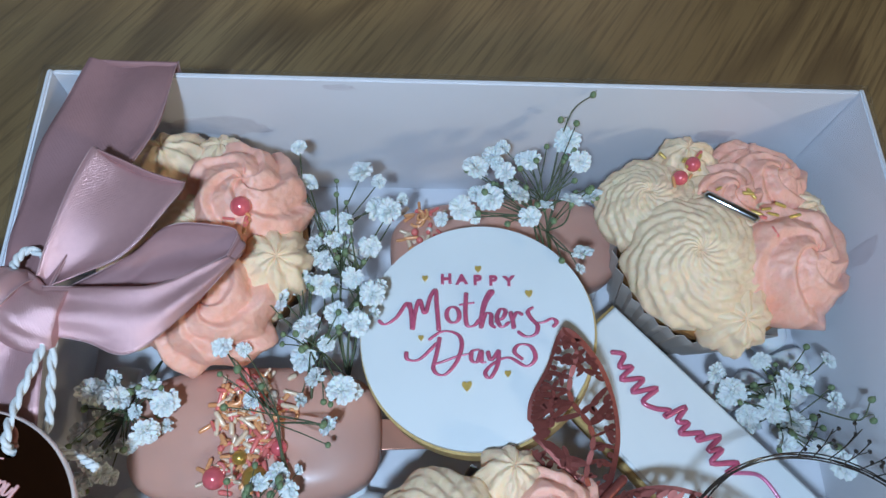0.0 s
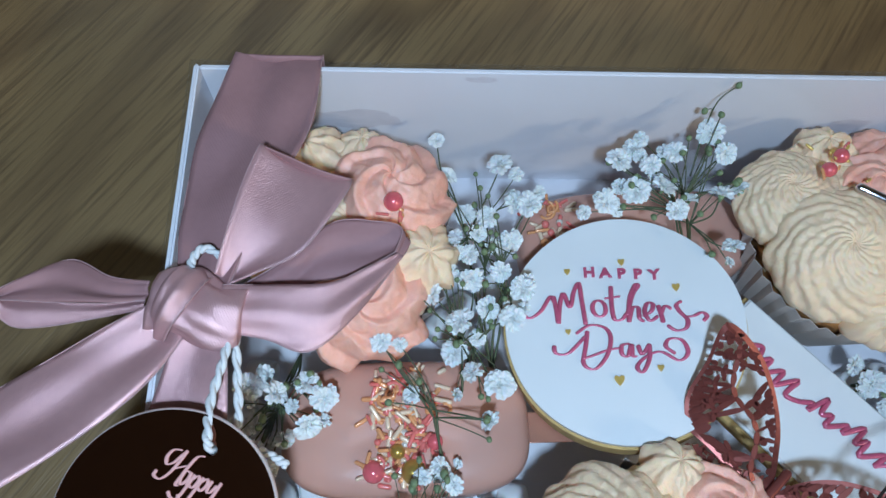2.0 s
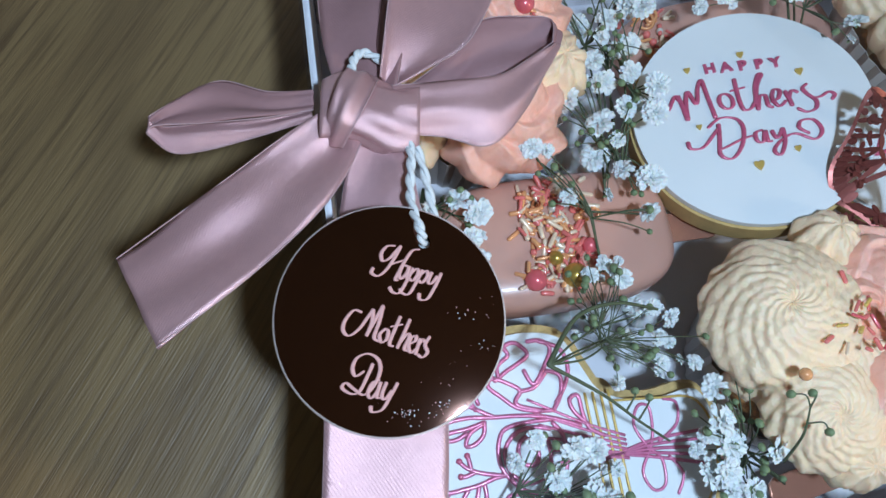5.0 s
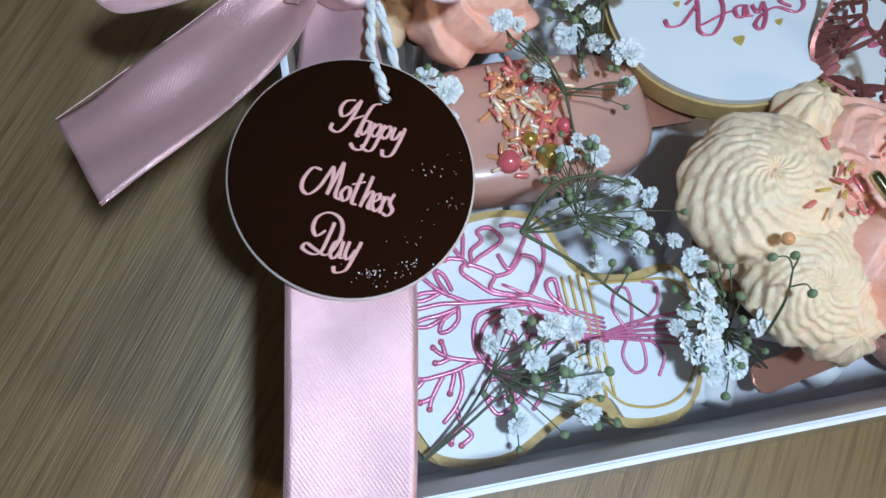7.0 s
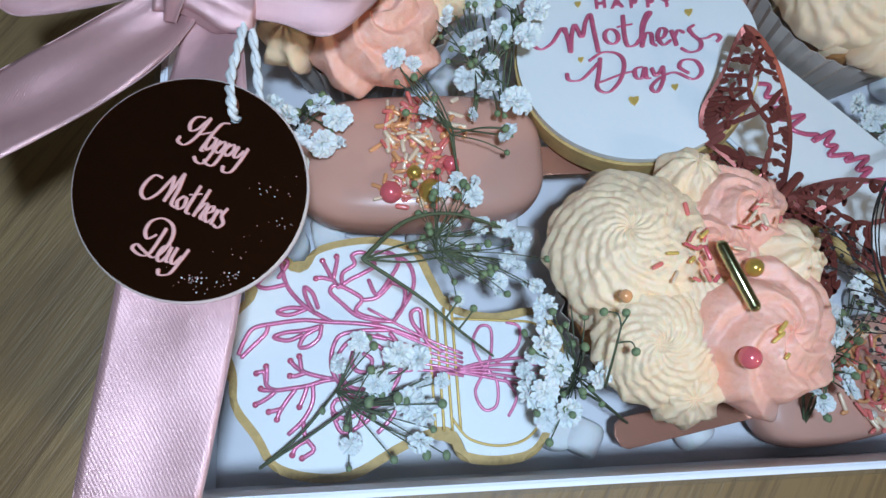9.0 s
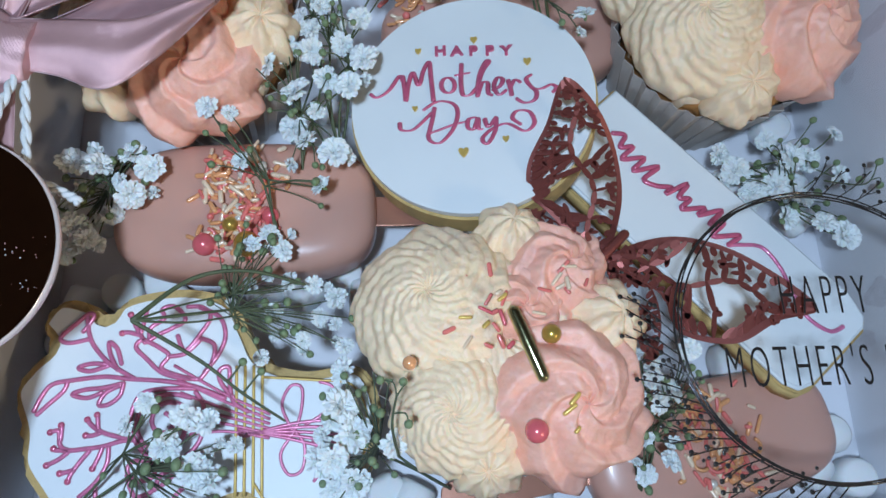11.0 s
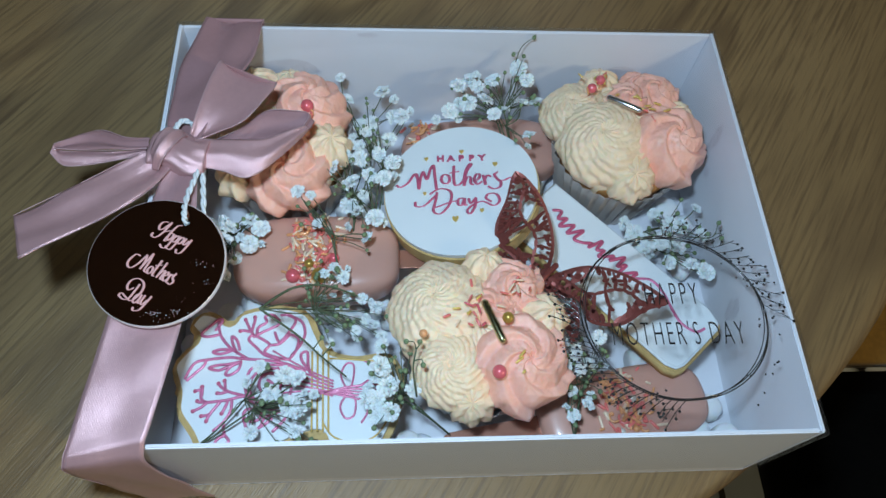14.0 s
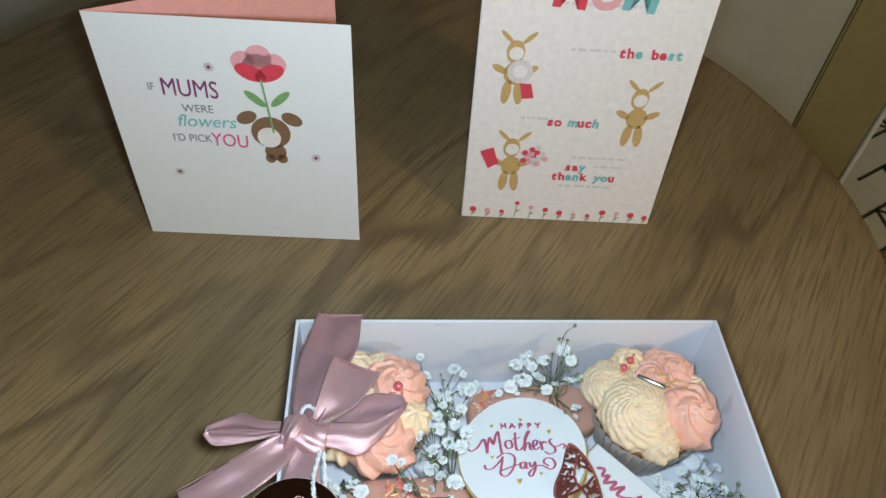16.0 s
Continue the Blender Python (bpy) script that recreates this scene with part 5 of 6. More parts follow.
    line([(-0.0146, -0.0218), (-0.0171, -0.0231), (-0.0182, -0.0252)])
    line([(0.0078, 0.0060), (-0.0000, 0.0061), (-0.0055, 0.0051), (-0.0075, 0.0020), (-0.0081, -0.0018), (-0.0075, -0.0050), (-0.0053, -0.0084), (-0.0024, -0.0111), (0.0013, -0.0119), (0.0059, -0.0111), (0.0093, -0.0075), (0.0103, -0.0029), (0.0099, 0.0019), (0.0077, 0.0052)])
    line([(0.0069, 0.0036), (0.0015, 0.0047), (-0.0032, 0.0034), (-0.0062, -0.0004), (-0.0059, -0.0050), (-0.0031, -0.0086), (0.0007, -0.0093), (0.0046, -0.0072), (0.0060, -0.0026), (0.0052, 0.0013), (0.0014, 0.0027), (-0.0018, 0.0013), (-0.0027, -0.0021), (-0.0013, -0.0045), (0.0017, -0.0047), (0.0027, -0.0017), (0.0004, 0.0000)])
    line([(0.0087, 0.0083), (0.0033, 0.0089), (-0.0013, 0.0104), (-0.0051, 0.0138), (-0.0081, 0.0169), (-0.0064, 0.0188), (-0.0011, 0.0161), (0.0004, 0.0144), (-0.0013, 0.0120), (0.0002, 0.0104), (0.0064, 0.0084)])
    line([(0.0004, 0.0144), (0.0044, 0.0150), (0.0078, 0.0181), (0.0086, 0.0189), (0.0120, 0.0171), (0.0114, 0.0122), (0.0087, 0.0083)])
    line([(-0.0049, 0.0187), (-0.0047, 0.0220), (-0.0014, 0.0244), (-0.0021, 0.0269), (0.0011, 0.0276), (0.0041, 0.0241), (0.0008, 0.0218), (-0.0024, 0.0203), (-0.0049, 0.0187)])
    line([(0.0043, 0.0275), (0.0083, 0.0273), (0.0106, 0.0247), (0.0079, 0.0198), (0.0044, 0.0158), (0.0023, 0.0200)])
    line([(0.0075, 0.0273), (0.0130, 0.0246), (0.0147, 0.0195), (0.0131, 0.0146), (0.0096, 0.0099)])
    line([(0.0215, -0.0003), (0.0177, 0.0023), (0.0165, 0.0063), (0.0160, 0.0112), (0.0136, 0.0105), (0.0142, 0.0072), (0.0178, 0.0031)])
    line([(-0.0070, -0.0118), (-0.0040, -0.0116), (-0.0010, -0.0127), (-0.0019, -0.0159), (-0.0057, -0.0164), (-0.0079, -0.0140), (-0.0070, -0.0118)])
    line([(-0.0065, -0.0171), (-0.0079, -0.0148), (-0.0056, -0.0201), (-0.0013, -0.0189), (0.0004, -0.0153), (0.0050, -0.0133), (0.0089, -0.0128), (0.0079, -0.0165), (0.0038, -0.0207)])
    line([(-0.0013, -0.0189), (0.0010, -0.0176), (0.0034, -0.0155)])
    for x, y in ((-0.0101, 0.0256), (-0.0063, 0.0267), (-0.0119, 0.0207), (-0.0187, -0.0012), (-0.0164, -0.0001), (-0.0188, -0.0051), (-0.0275, -0.0041), (-0.0250, -0.0024), (-0.0263, -0.0081), (-0.0276, -0.0121), (-0.0221, -0.0161), (-0.0242, -0.0141), (-0.0164, -0.0132), (-0.0157, -0.0261), (-0.0182, -0.0252)):
        part("piped_dot", sphere_bm(0.0009, (x, y, z), 8, 0.7), M_PINKLINE, c)
    # ribs that gather at the neck, the gold cross lines and the bow
    for k in range(6):
        line([(0.0020 + 0.001 * k, 0.0120 - 0.0035 * k), (0.0160, 0.0040 - 0.0018 * k), (0.0270, -0.0010 - 0.0012 * k)], 0.00042)
    for k in range(4):
        line([(0.0180 + 0.0022 * k, 0.0115), (0.0185 + 0.0022 * k, -0.0050), (0.0190 + 0.0022 * k, -0.0210)], 0.00040, M_GOLDLINE)
    line([(0.0250, 0.0085), (0.0380, 0.0075), (0.0480, 0.0060), (0.0520, -0.0020), (0.0510, -0.0120), (0.0450, -0.0225), (0.0370, -0.0255), (0.0280, -0.0235), (0.0235, -0.0180)], 0.00036, M_GOLDLINE)
    for k in range(5):
        line([(0.0190, -0.0045 - 0.0006 * k), (0.0330, -0.0055 + 0.0010 * (k - 2)), (0.0480, -0.0070 + 0.0022 * (k - 2))], 0.00046)
    line([(0.0330, -0.0055), (0.0300, 0.0010), (0.0320, 0.0060), (0.0350, 0.0055), (0.0350, 0.0000), (0.0335, -0.0050), (0.0300, -0.0110), (0.0320, -0.0160), (0.0355, -0.0150), (0.0360, -0.0090), (0.0335, -0.0055)], 0.00044)
    line([(0.0360, -0.0040), (0.0420, 0.0000), (0.0430, 0.0055), (0.0395, 0.0070)], 0.00044)
    line([(0.0380, -0.0080), (0.0410, -0.0130), (0.0385, -0.0180)], 0.00044)


bouquet_cookie()


# ---- cakesicles ----


def cakesicle(label, at, turn, L, W, H, stick, spr, seed, z0, tilt=(0, 0)):
    c = thing("cakesicle", label, "cakesicle", (at[0], at[1], z0), "cakesicles in the box")
    c.rotation_euler = (radians(tilt[0]), radians(tilt[1]), radians(turn))
    bm = bmesh.new()
    n, m = 64, 24
    rows = []
    for i in range(m + 1):
        b = -math.pi / 2 + math.pi * i / m
        cb, sb = math.cos(b), math.sin(b)
        fz = math.copysign(abs(sb) ** 0.55, sb)
        fr = abs(cb) ** 0.45
        row = []
        for k in range(n):
            a = 2 * math.pi * k / n
            ca, sa = math.cos(a), math.sin(a)
            e = 0.62
            row.append(bm.verts.new((L * fr * math.copysign(abs(ca) ** e, ca), W * fr * math.copysign(abs(sa) ** e, sa), H + H * fz * (1 + 0.02 * math.sin(3 * a)))))
        rows.append(row)
    for p, q in zip(rows, rows[1:]):
        for k in range(n):
            bm.faces.new((p[k], p[(k + 1) % n], q[(k + 1) % n], q[k]))
    bmesh.ops.remove_doubles(bm, verts=bm.verts[:], dist=1e-6)
    part("coating", bm, M_CHOC, c, "glossy dusty pink chocolate coating")
    if stick:
        a, b, w = stick
        out = [(a, -w), (b - w * 0.7, -w), (b - w * 0.2, -w * 0.7), (b, 0), (b - w * 0.2, w * 0.7), (b - w * 0.7, w), (a, w)]
        if b < a:
            out = [(a, -w), (b + w * 0.7, -w), (b + w * 0.2, -w * 0.7), (b, 0), (b + w * 0.2, w * 0.7), (b + w * 0.7, w), (a, w)]
        part("stick", prism_bm(out, H - 0.0008, H + 0.0008, 0.0002), M_ROSEGOLD, c, "shiny rose-gold stick")
    rnd = random.Random(seed)
    n, cx, rx, ry = spr
    for k in range(n):
        u, v = max(-1, min(1, rnd.gauss(0, 0.5))), max(-1, min(1, rnd.uniform(-1, 1)))
        x, y = cx + u * rx, v * ry
        top = 2 * H * (1 - 0.10 * (abs(x) / L) ** 3 - 0.16 * (abs(y) / W) ** 3.5) + rnd.uniform(0.0, 0.0022)
        a, l = rnd.uniform(0, math.pi), rnd.uniform(0.0012, 0.0029)
        d = Vector((math.cos(a), math.sin(a), rnd.uniform(-0.3, 0.3))) * l
        p = Vector((x, y, top))
        part("sugar_strand", rod_bm(p - d, p + d, rnd.uniform(0.0005, 0.0008), 7), rnd.choice(MIX), c)
    for k in range(n // 9):
        # strands that dried in a curl
        p = Vector((cx + rnd.gauss(0, 0.4) * rx, rnd.uniform(-0.8, 0.8) * ry, 2 * H + rnd.uniform(0.0002, 0.0012)))
        a0, r0 = rnd.uniform(0, 6.28), rnd.uniform(0.0014, 0.0024)
        bm = bmesh.new()
        add_tube(bm, [p + Vector((r0 * math.cos(a0 + t * 0.45), r0 * math.sin(a0 + t * 0.45), 0.0002 * t)) for t in range(8)], 0.00055, 6)
        part("sugar_curl", bm, rnd.choice((M_SPR_ORANGE, M_SPR_RED, M_SPR_ORANGE)), c)
    for k in range(n // 9):
        p = (cx + rnd.gauss(0, 0.4) * rx, rnd.uniform(-0.8, 0.8) * ry, 2 * H + 0.0006)
        part("sugar_pearl", sphere_bm(rnd.uniform(0.0010, 0.0016), p, 12), rnd.choice((M_SPR_RED, M_PEARLWHITE, M_SPR_ORANGE)), c)
    return c


left_cake = cakesicle("pink chocolate cakesicle topped with coral sugar strands", (-0.0620, -0.0050), 1, 0.0365, 0.0200, 0.0112, (0.030, 0.054, 0.0045), (165, -0.001, 0.0115, 0.0165), 41, 0.0165)
for at, r, m in (((-0.0712, -0.0178, 0.0400), 0.0031, M_PEARLPINK), ((-0.0600, -0.0180, 0.0402), 0.0036, M_PEARLGOLD), ((-0.0645, -0.0125, 0.0405), 0.0022, M_PEARLGOLD), ((-0.0540, -0.0100, 0.0402), 0.0023, M_PEARLPINK), ((-0.0600, 0.0080, 0.0395), 0.0023, M_PEARLWHITE)):
    pearl(left_cake, at, r, m)
cakesicle("pink chocolate cakesicle lying behind the round cookie", (0.0160, 0.0600), 4, 0.0400, 0.0185, 0.0110, None, (46, -0.030, 0.0085, 0.0150), 42, 0.0060)
cakesicle("pink chocolate cakesicle half covered by an iced biscuit", (0.0700, -0.0715), 10, 0.0380, 0.0175, 0.0095, (-0.030, -0.080, 0.0045), (90, -0.002, 0.0130, 0.0150), 43, 0.0045, (0, 2))


# ---- butterfly topper ----


def butterfly():
    b = thing("butterfly_topper", "rose-gold filigree paper butterfly resting over the cookies", "butterfly")
    rnd = random.Random(17)

    def wing(outline, lift, seed):
        pts = catmull(outline, 6, True)
        n = len(pts)
        cen = sum(pts, Vector()) / n
        bm = bmesh.new()
        inner = [p.lerp(cen, 0.10) for p in pts]
        vo = [bm.verts.new(p) for p in pts]
        vi = [bm.verts.new(p) for p in inner]
        for k in range(n):
            bm.faces.new((vo[k], vo[(k + 1) % n], vi[(k + 1) % n], vi[k]))
        # scrolling veins between the border and a middle stalk, with leaf-shaped webs
        root = pts[0]
        tip = max(pts, key=lambda p: (p - root).length)

        def web(a, c, width):
            d = (c - a)
            if d.length < 1e-6:
                return
            s = Vector((-d.y, d.x, 0)).normalized() * width * 0.95
            mid = a.lerp(c, 0.5)
            bm.faces.new([bm.verts.new(mid + d * 0.56 * math.cos(t) + s * math.sin(t)) for t in (2 * math.pi * j / 12 for j in range(12))])

        stalk = [root.lerp(tip, t / 14) + Vector((-(tip - root).y, (tip - root).x, 0)) * 0.05 * math.sin(t * 0.9) for t in range(15)]
        for a, c in zip(stalk, stalk[1:]):
            web(a, c, 0.0008)
        for k in range(0, n, 1):
            near = min(stalk, key=lambda s: (s - inner[k]).length)
            mid = inner[k].lerp(near, 0.5) + Vector((rnd.uniform(-1, 1), rnd.uniform(-1, 1), 0)) * 0.0013
            if k % 2 == 0:
                web(inner[k], mid, rnd.uniform(0.0006, 0.0011))
                web(mid, near, rnd.uniform(0.0004, 0.0009))
                for _ in range(3):
                    q = mid + Vector((rnd.uniform(-1, 1), rnd.uniform(-1, 1), 0)).normalized() * rnd.uniform(0.0015, 0.0030)
                    web(mid, q, rnd.uniform(0.0005, 0.0009))
            else:
                q = inner[k].lerp(near, 0.28)
                web(inner[k], q, rnd.uniform(0.0007, 0.0012))
        ob = part("wing", bm, M_REDFOIL, b, "lacy cut-out wing", smooth=False)
        s = ob.modifiers.new("sheet", "SOLIDIFY")
        s.thickness = 0.0003
        return ob

    wing([(0.0325, -0.0255, 0.051), (0.0195, -0.0125, 0.050), (0.0156, -0.0075, 0.049), (0.0154, 0.0005, 0.051), (0.0195, 0.0085, 0.058), (0.0232, 0.0172, 0.067), (0.0325, 0.0105, 0.063), (0.0385, -0.0002, 0.056), (0.0395, -0.0130, 0.051)], 0, 1)
    wing([(0.0345, -0.0265, 0.051), (0.0430, -0.0225, 0.053), (0.0530, -0.0230, 0.058), (0.0650, -0.0295, 0.063), (0.0775, -0.0435, 0.0685), (0.0690, -0.0465, 0.066), (0.0595, -0.0510, 0.062), (0.0490, -0.0470, 0.056), (0.0470, -0.0370, 0.053), (0.0400, -0.0310, 0.051)], 0, 2)
    wing([(0.0325, -0.0260, 0.050), (0.0250, -0.0170, 0.049), (0.0140, -0.0120, 0.050), (0.0160, -0.0200, 0.050), (0.0250, -0.0270, 0.050)], 0, 3)
    wing([(0.0345, -0.0275, 0.050), (0.0450, -0.0330, 0.050), (0.0470, -0.0440, 0.050), (0.0430, -0.0520, 0.050), (0.0380, -0.0400, 0.050)], 0, 4)
    z = 0.051
    part("body", rod_bm((0.0300, -0.0290, z + 0.001), (0.0400, -0.0195, z + 0.002), 0.0013, 10), M_REDFOIL, b)


butterfly()


# ---- marshmallows ----


def marshmallow_mesh(seed):
    bm = bmesh.new()
    r, h, n = 0.0058, 0.0100, 20
    prof = [(0.001, 0), (r * 0.80, 0), (r * 0.97, 0.0008), (r * 1.03, h * 0.3), (r * 1.02, h * 0.7), (r * 0.97, h - 0.0008), (r * 0.80, h), (0.001, h)]
    rings = [[bm.verts.new((q * (1 + 0.05 * noise.noise(Vector((math.cos(a), math.sin(a), z * 200 + seed)))) * math.cos(a), q * math.sin(a), z)) for a in (2 * math.pi * k / n for k in range(n))] for q, z in prof]
    for a, b in zip(rings, rings[1:]):
        for k in range(n):
            bm.faces.new((a[k], a[(k + 1) % n], b[(k + 1) % n], b[k]))
    bm.faces.new(rings[0][::-1])
    bm.faces.new(rings[-1])
    return bm


rnd_m = random.Random(9)
first = None
for x, y, lay in ((-0.1130, -0.0265, 1), (-0.1165, -0.0380, 0), (0.1110, -0.0700, 0), (0.1030, -0.0800, 1), (0.1165, -0.0830, 0), (0.1110, 0.0330, 0), (0.1000, 0.0130, 1), (0.1130, 0.0120, 1), (0.0900, 0.0110, 0),
                  (0.1130, 0.0000, 1), (0.1170, 0.0220, 1), (-0.0430, 0.0380, 1), (-0.0330, 0.0450, 0), (-0.0420, 0.0270, 0), (-0.0430, 0.0600, 1), (-0.0360, -0.0180, 0), (-0.0290, -0.0250, 1), (-0.0480, -0.0235, 1), (-0.0600, -0.0210, 1),
                  (-0.0160, -0.0850, 1), (-0.0230, -0.0830, 0), (-0.0900, -0.0200, 1), (-0.0500, 0.0320, 1), (-0.1100, 0.0150, 1), (-0.1120, 0.0020, 0), (-0.1020, -0.0230, 0), (0.0440, 0.0480, 1), (0.0380, 0.0340, 1), (-0.0860, -0.0270, 0),
                  (0.0180, -0.0840, 1), (0.0830, -0.0480, 1), (0.0680, 0.0060, 1)):
    m = pose(x, y, 0.0023 + (0.0062 if lay else 0), 90 * lay, 0, rnd_m.uniform(0, 360)) @ pose(0, 0, -0.005 if lay else 0)
    if first is None:
        first = part("marshmallow", marshmallow_mesh(1), M_MALLOW)
        tagged(first, "small white marshmallow on the box floor", "marshmallow", "marshmallows in the box")
        first.matrix_basis = m
    else:
        copy_thing(first, m)

# ---- baby's breath ----


def bloom_mesh(seed, r):
    """A ruffled double bloom: many small notched petals in layers."""
    rnd = random.Random(seed)
    bm = bmesh.new()
    for layer, (n, tilt, size) in enumerate(((9, 12, 1.0), (8, 34, 0.88), (6, 56, 0.68), (4, 76, 0.45))):
        for k in range(n):
            a = 2 * math.pi * (k + 0.5 * (layer % 2)) / n + rnd.uniform(-0.25, 0.25)
            t = radians(tilt + rnd.uniform(-10, 10))
            L, W = r * size * rnd.uniform(0.85, 1.08), r * size * rnd.uniform(0.30, 0.42)
            m = Matrix.Rotation(a, 4, "Z") @ Matrix.Rotation(-t, 4, "Y") @ Matrix.Rotation(rnd.uniform(-0.4, 0.4), 4, "X")
            grid = [(0, 0, 0), (0.45 * L, -0.7 * W, 0.05 * L), (0.45 * L, 0.7 * W, 0.05 * L), (0.85 * L, -W, -0.03 * L), (0.80 * L, 0, 0.12 * L), (0.85 * L, W, -0.03 * L), (L, -0.5 * W, -0.10 * L), (0.93 * L, 0, 0.02 * L), (L, 0.5 * W, -0.10 * L)]
            v = [bm.verts.new(m @ Vector(p)) for p in grid]
            for f in ((0, 1, 4), (0, 4, 2), (1, 3, 6, 4), (4, 6, 7), (4, 7, 8), (2, 4, 8, 5)):
                bm.faces.new([v[i] for i in f])
    return bm


BLOOMS = []
for s in range(4):
    o = part("bloom", bloom_mesh(s + 1, 0.0047), M_PETAL, smooth=False)
    BLOOMS.append(o.data)
    bpy.data.objects.remove(o)
o = part("bud", sphere_bm(0.0010, (0, 0, 0), 8, 1.3), M_BUD)
BUD = o.data
bpy.data.objects.remove(o)


def calyx_mesh():
    bm = bmesh.new()
    add_tube(bm, [(0, 0, -0.0022), (0, 0, -0.0010), (0, 0, 0.0002)], 0.0004, 7, 0.0013)
    return bm


o = part("calyx", calyx_mesh(), M_BUD)
CALYX = o.data
bpy.data.objects.remove(o)


def sprig(label, root, heads, seed, size=1.0, buds=6, fork=0.55, thick=0.00042):
    """Thin forking stems from a root to white blooms; heads are (x, y, z)."""
    g = thing("flower_sprig", label, "flowers", root, "sprigs of small white flowers")
    rnd = random.Random(seed)
    R = Vector(root)
    hs = [Vector(h) - R for h in heads]
    mean = sum(hs, Vector()) / len(hs)
    bm = bmesh.new()
    forks = []
    for k in range(max(2, len(hs) // 3)):
        h = hs[(k * 3) % len(hs)]
        f = mean * fork * 0.75 + h * 0.28 + Vector((rnd.uniform(-1, 1), rnd.uniform(-1, 1), rnd.uniform(-0.4, 0.6))) * 0.003
        forks.append(f)
        add_tube(bm, catmull([Vector((0, 0, 0)), f * 0.5 + Vector((rnd.uniform(-1, 1), rnd.uniform(-1, 1), 0.5)) * 0.0015, f], 5), thick, 6, thick * 0.8)
    for h in hs:
        f = min(forks, key=lambda q: (q - h).length)
        mid = f.lerp(h, 0.55) + Vector((rnd.uniform(-1, 1), rnd.uniform(-1, 1), rnd.uniform(-1, 0.3))) * 0.0020
        end = h - Vector((0, 0, 0.0012))
        add_tube(bm, catmull([f, mid, end], 5), thick * 0.75, 5, thick * 0.5)
        up = (Vector((rnd.gauss(0, 0.45), rnd.gauss(-0.15, 0.45), 1))).normalized()
        q = up.to_track_quat("Z", "Y").to_matrix().to_4x4() @ Matrix.Rotation(rnd.uniform(0, 6.28), 4, "Z")
        s = size * rnd.uniform(0.64, 1.0)
        shared("bloom", rnd.choice(BLOOMS), g, Matrix.Translation(h) @ q @ Matrix.Diagonal((s, s, s, 1)))
        shared("calyx", CALYX, g, Matrix.Translation(h) @ q @ Matrix.Diagonal((s, s, s, 1)))
    for k in range(int(len(hs) * 0.85)):
        h = rnd.choice(hs) + Vector((rnd.uniform(-1, 1), rnd.uniform(-1, 1), -0.6)) * 0.0062
        f = min(forks, key=lambda q: (q - h).length)
        add_tube(bm, catmull([f, f.lerp(h, 0.5) + Vector((0.001, 0, 0.001)), h], 4), thick * 0.6, 5, thick * 0.4)
        up = Vector((rnd.gauss(0, 0.6), rnd.gauss(-0.1, 0.6), 0.8)).normalized()
        q = up.to_track_quat("Z", "Y").to_matrix().to_4x4()
        s = size * rnd.uniform(0.42, 0.66)
        shared("bloom", rnd.choice(BLOOMS), g, Matrix.Translation(h) @ q @ Matrix.Diagonal((s, s, s * 1.3, 1)))
        shared("calyx", CALYX, g, Matrix.Translation(h) @ q @ Matrix.Diagonal((s, s, s, 1)))
    for k in range(int(buds * 2.0)):
        f = rnd.choice(forks)
        h = rnd.choice(hs)
        e = f.lerp(h, rnd.uniform(0.4, 1.0)) + Vector((rnd.uniform(-1, 1), rnd.uniform(-1, 1), rnd.uniform(-0.2, 0.8))) * 0.0075
        add_tube(bm, catmull([f, f.lerp(e, 0.55) + Vector((0, 0, 0.002)), e], 5), thick * 0.55, 5, thick * 0.4)
        sc = rnd.uniform(0.8, 1.25)
        shared("bud", BUD, g, Matrix.Translation(e) @ Matrix.Rotation(rnd.uniform(0, 1.2), 4, "X") @ Matrix.Diagonal((sc, sc, sc, 1)))
    part("stems", bm, M_STEM, g, "thin green forking stems")
    return g


WHITE = "sprig of white baby's breath flowers "
sprig(WHITE + "beside a cupcake", (-0.036, 0.012, 0.030), [(-0.0530, 0.0817, 0.050), (-0.0330, 0.0732, 0.050), (-0.0496, 0.0699, 0.048), (-0.0408, 0.0497, 0.050), (-0.0430, 0.0441, 0.047), (-0.0344, 0.0379, 0.050), (-0.0284, 0.0317, 0.052), (-0.0389, 0.0264, 0.050),
                                                           (-0.0239, 0.0614, 0.047), (-0.0283, 0.0633, 0.044), (-0.0376, 0.0554, 0.050), (-0.0434, 0.0590, 0.042), (-0.0470, 0.0520, 0.042), (-0.0300, 0.0500, 0.044)], 1, 0.95, 12)
sprig(WHITE + "by the round cookie", (-0.046, -0.004, 0.034), [(-0.0467, 0.0222, 0.050), (-0.0435, 0.0075, 0.050), (-0.0363, 0.0043, 0.050), (-0.0545, 0.0306, 0.050), (-0.0434, 0.0351, 0.050), (-0.0509, 0.0377, 0.048), (-0.0322, 0.0222, 0.054), (-0.0480, 0.0150, 0.043)], 2, 1.0, 8)
sprig(WHITE + "against the box wall", (0.030, 0.045, 0.030), [(0.0312, 0.0799, 0.060), (0.0340, 0.0719, 0.061), (0.0301, 0.0572, 0.062), (0.0192, 0.0726, 0.060), (0.0141, 0.0607, 0.060), (0.0065, 0.0606, 0.058), (0.0026, 0.0712, 0.057), (0.0111, 0.0684, 0.060), (0.0180, 0.0542, 0.058), (0.0330, 0.0425, 0.058), (-0.0021, 0.0586, 0.054), (0.0374, 0.0612, 0.058), (0.0080, 0.0760, 0.056)], 3, 0.98, 12)
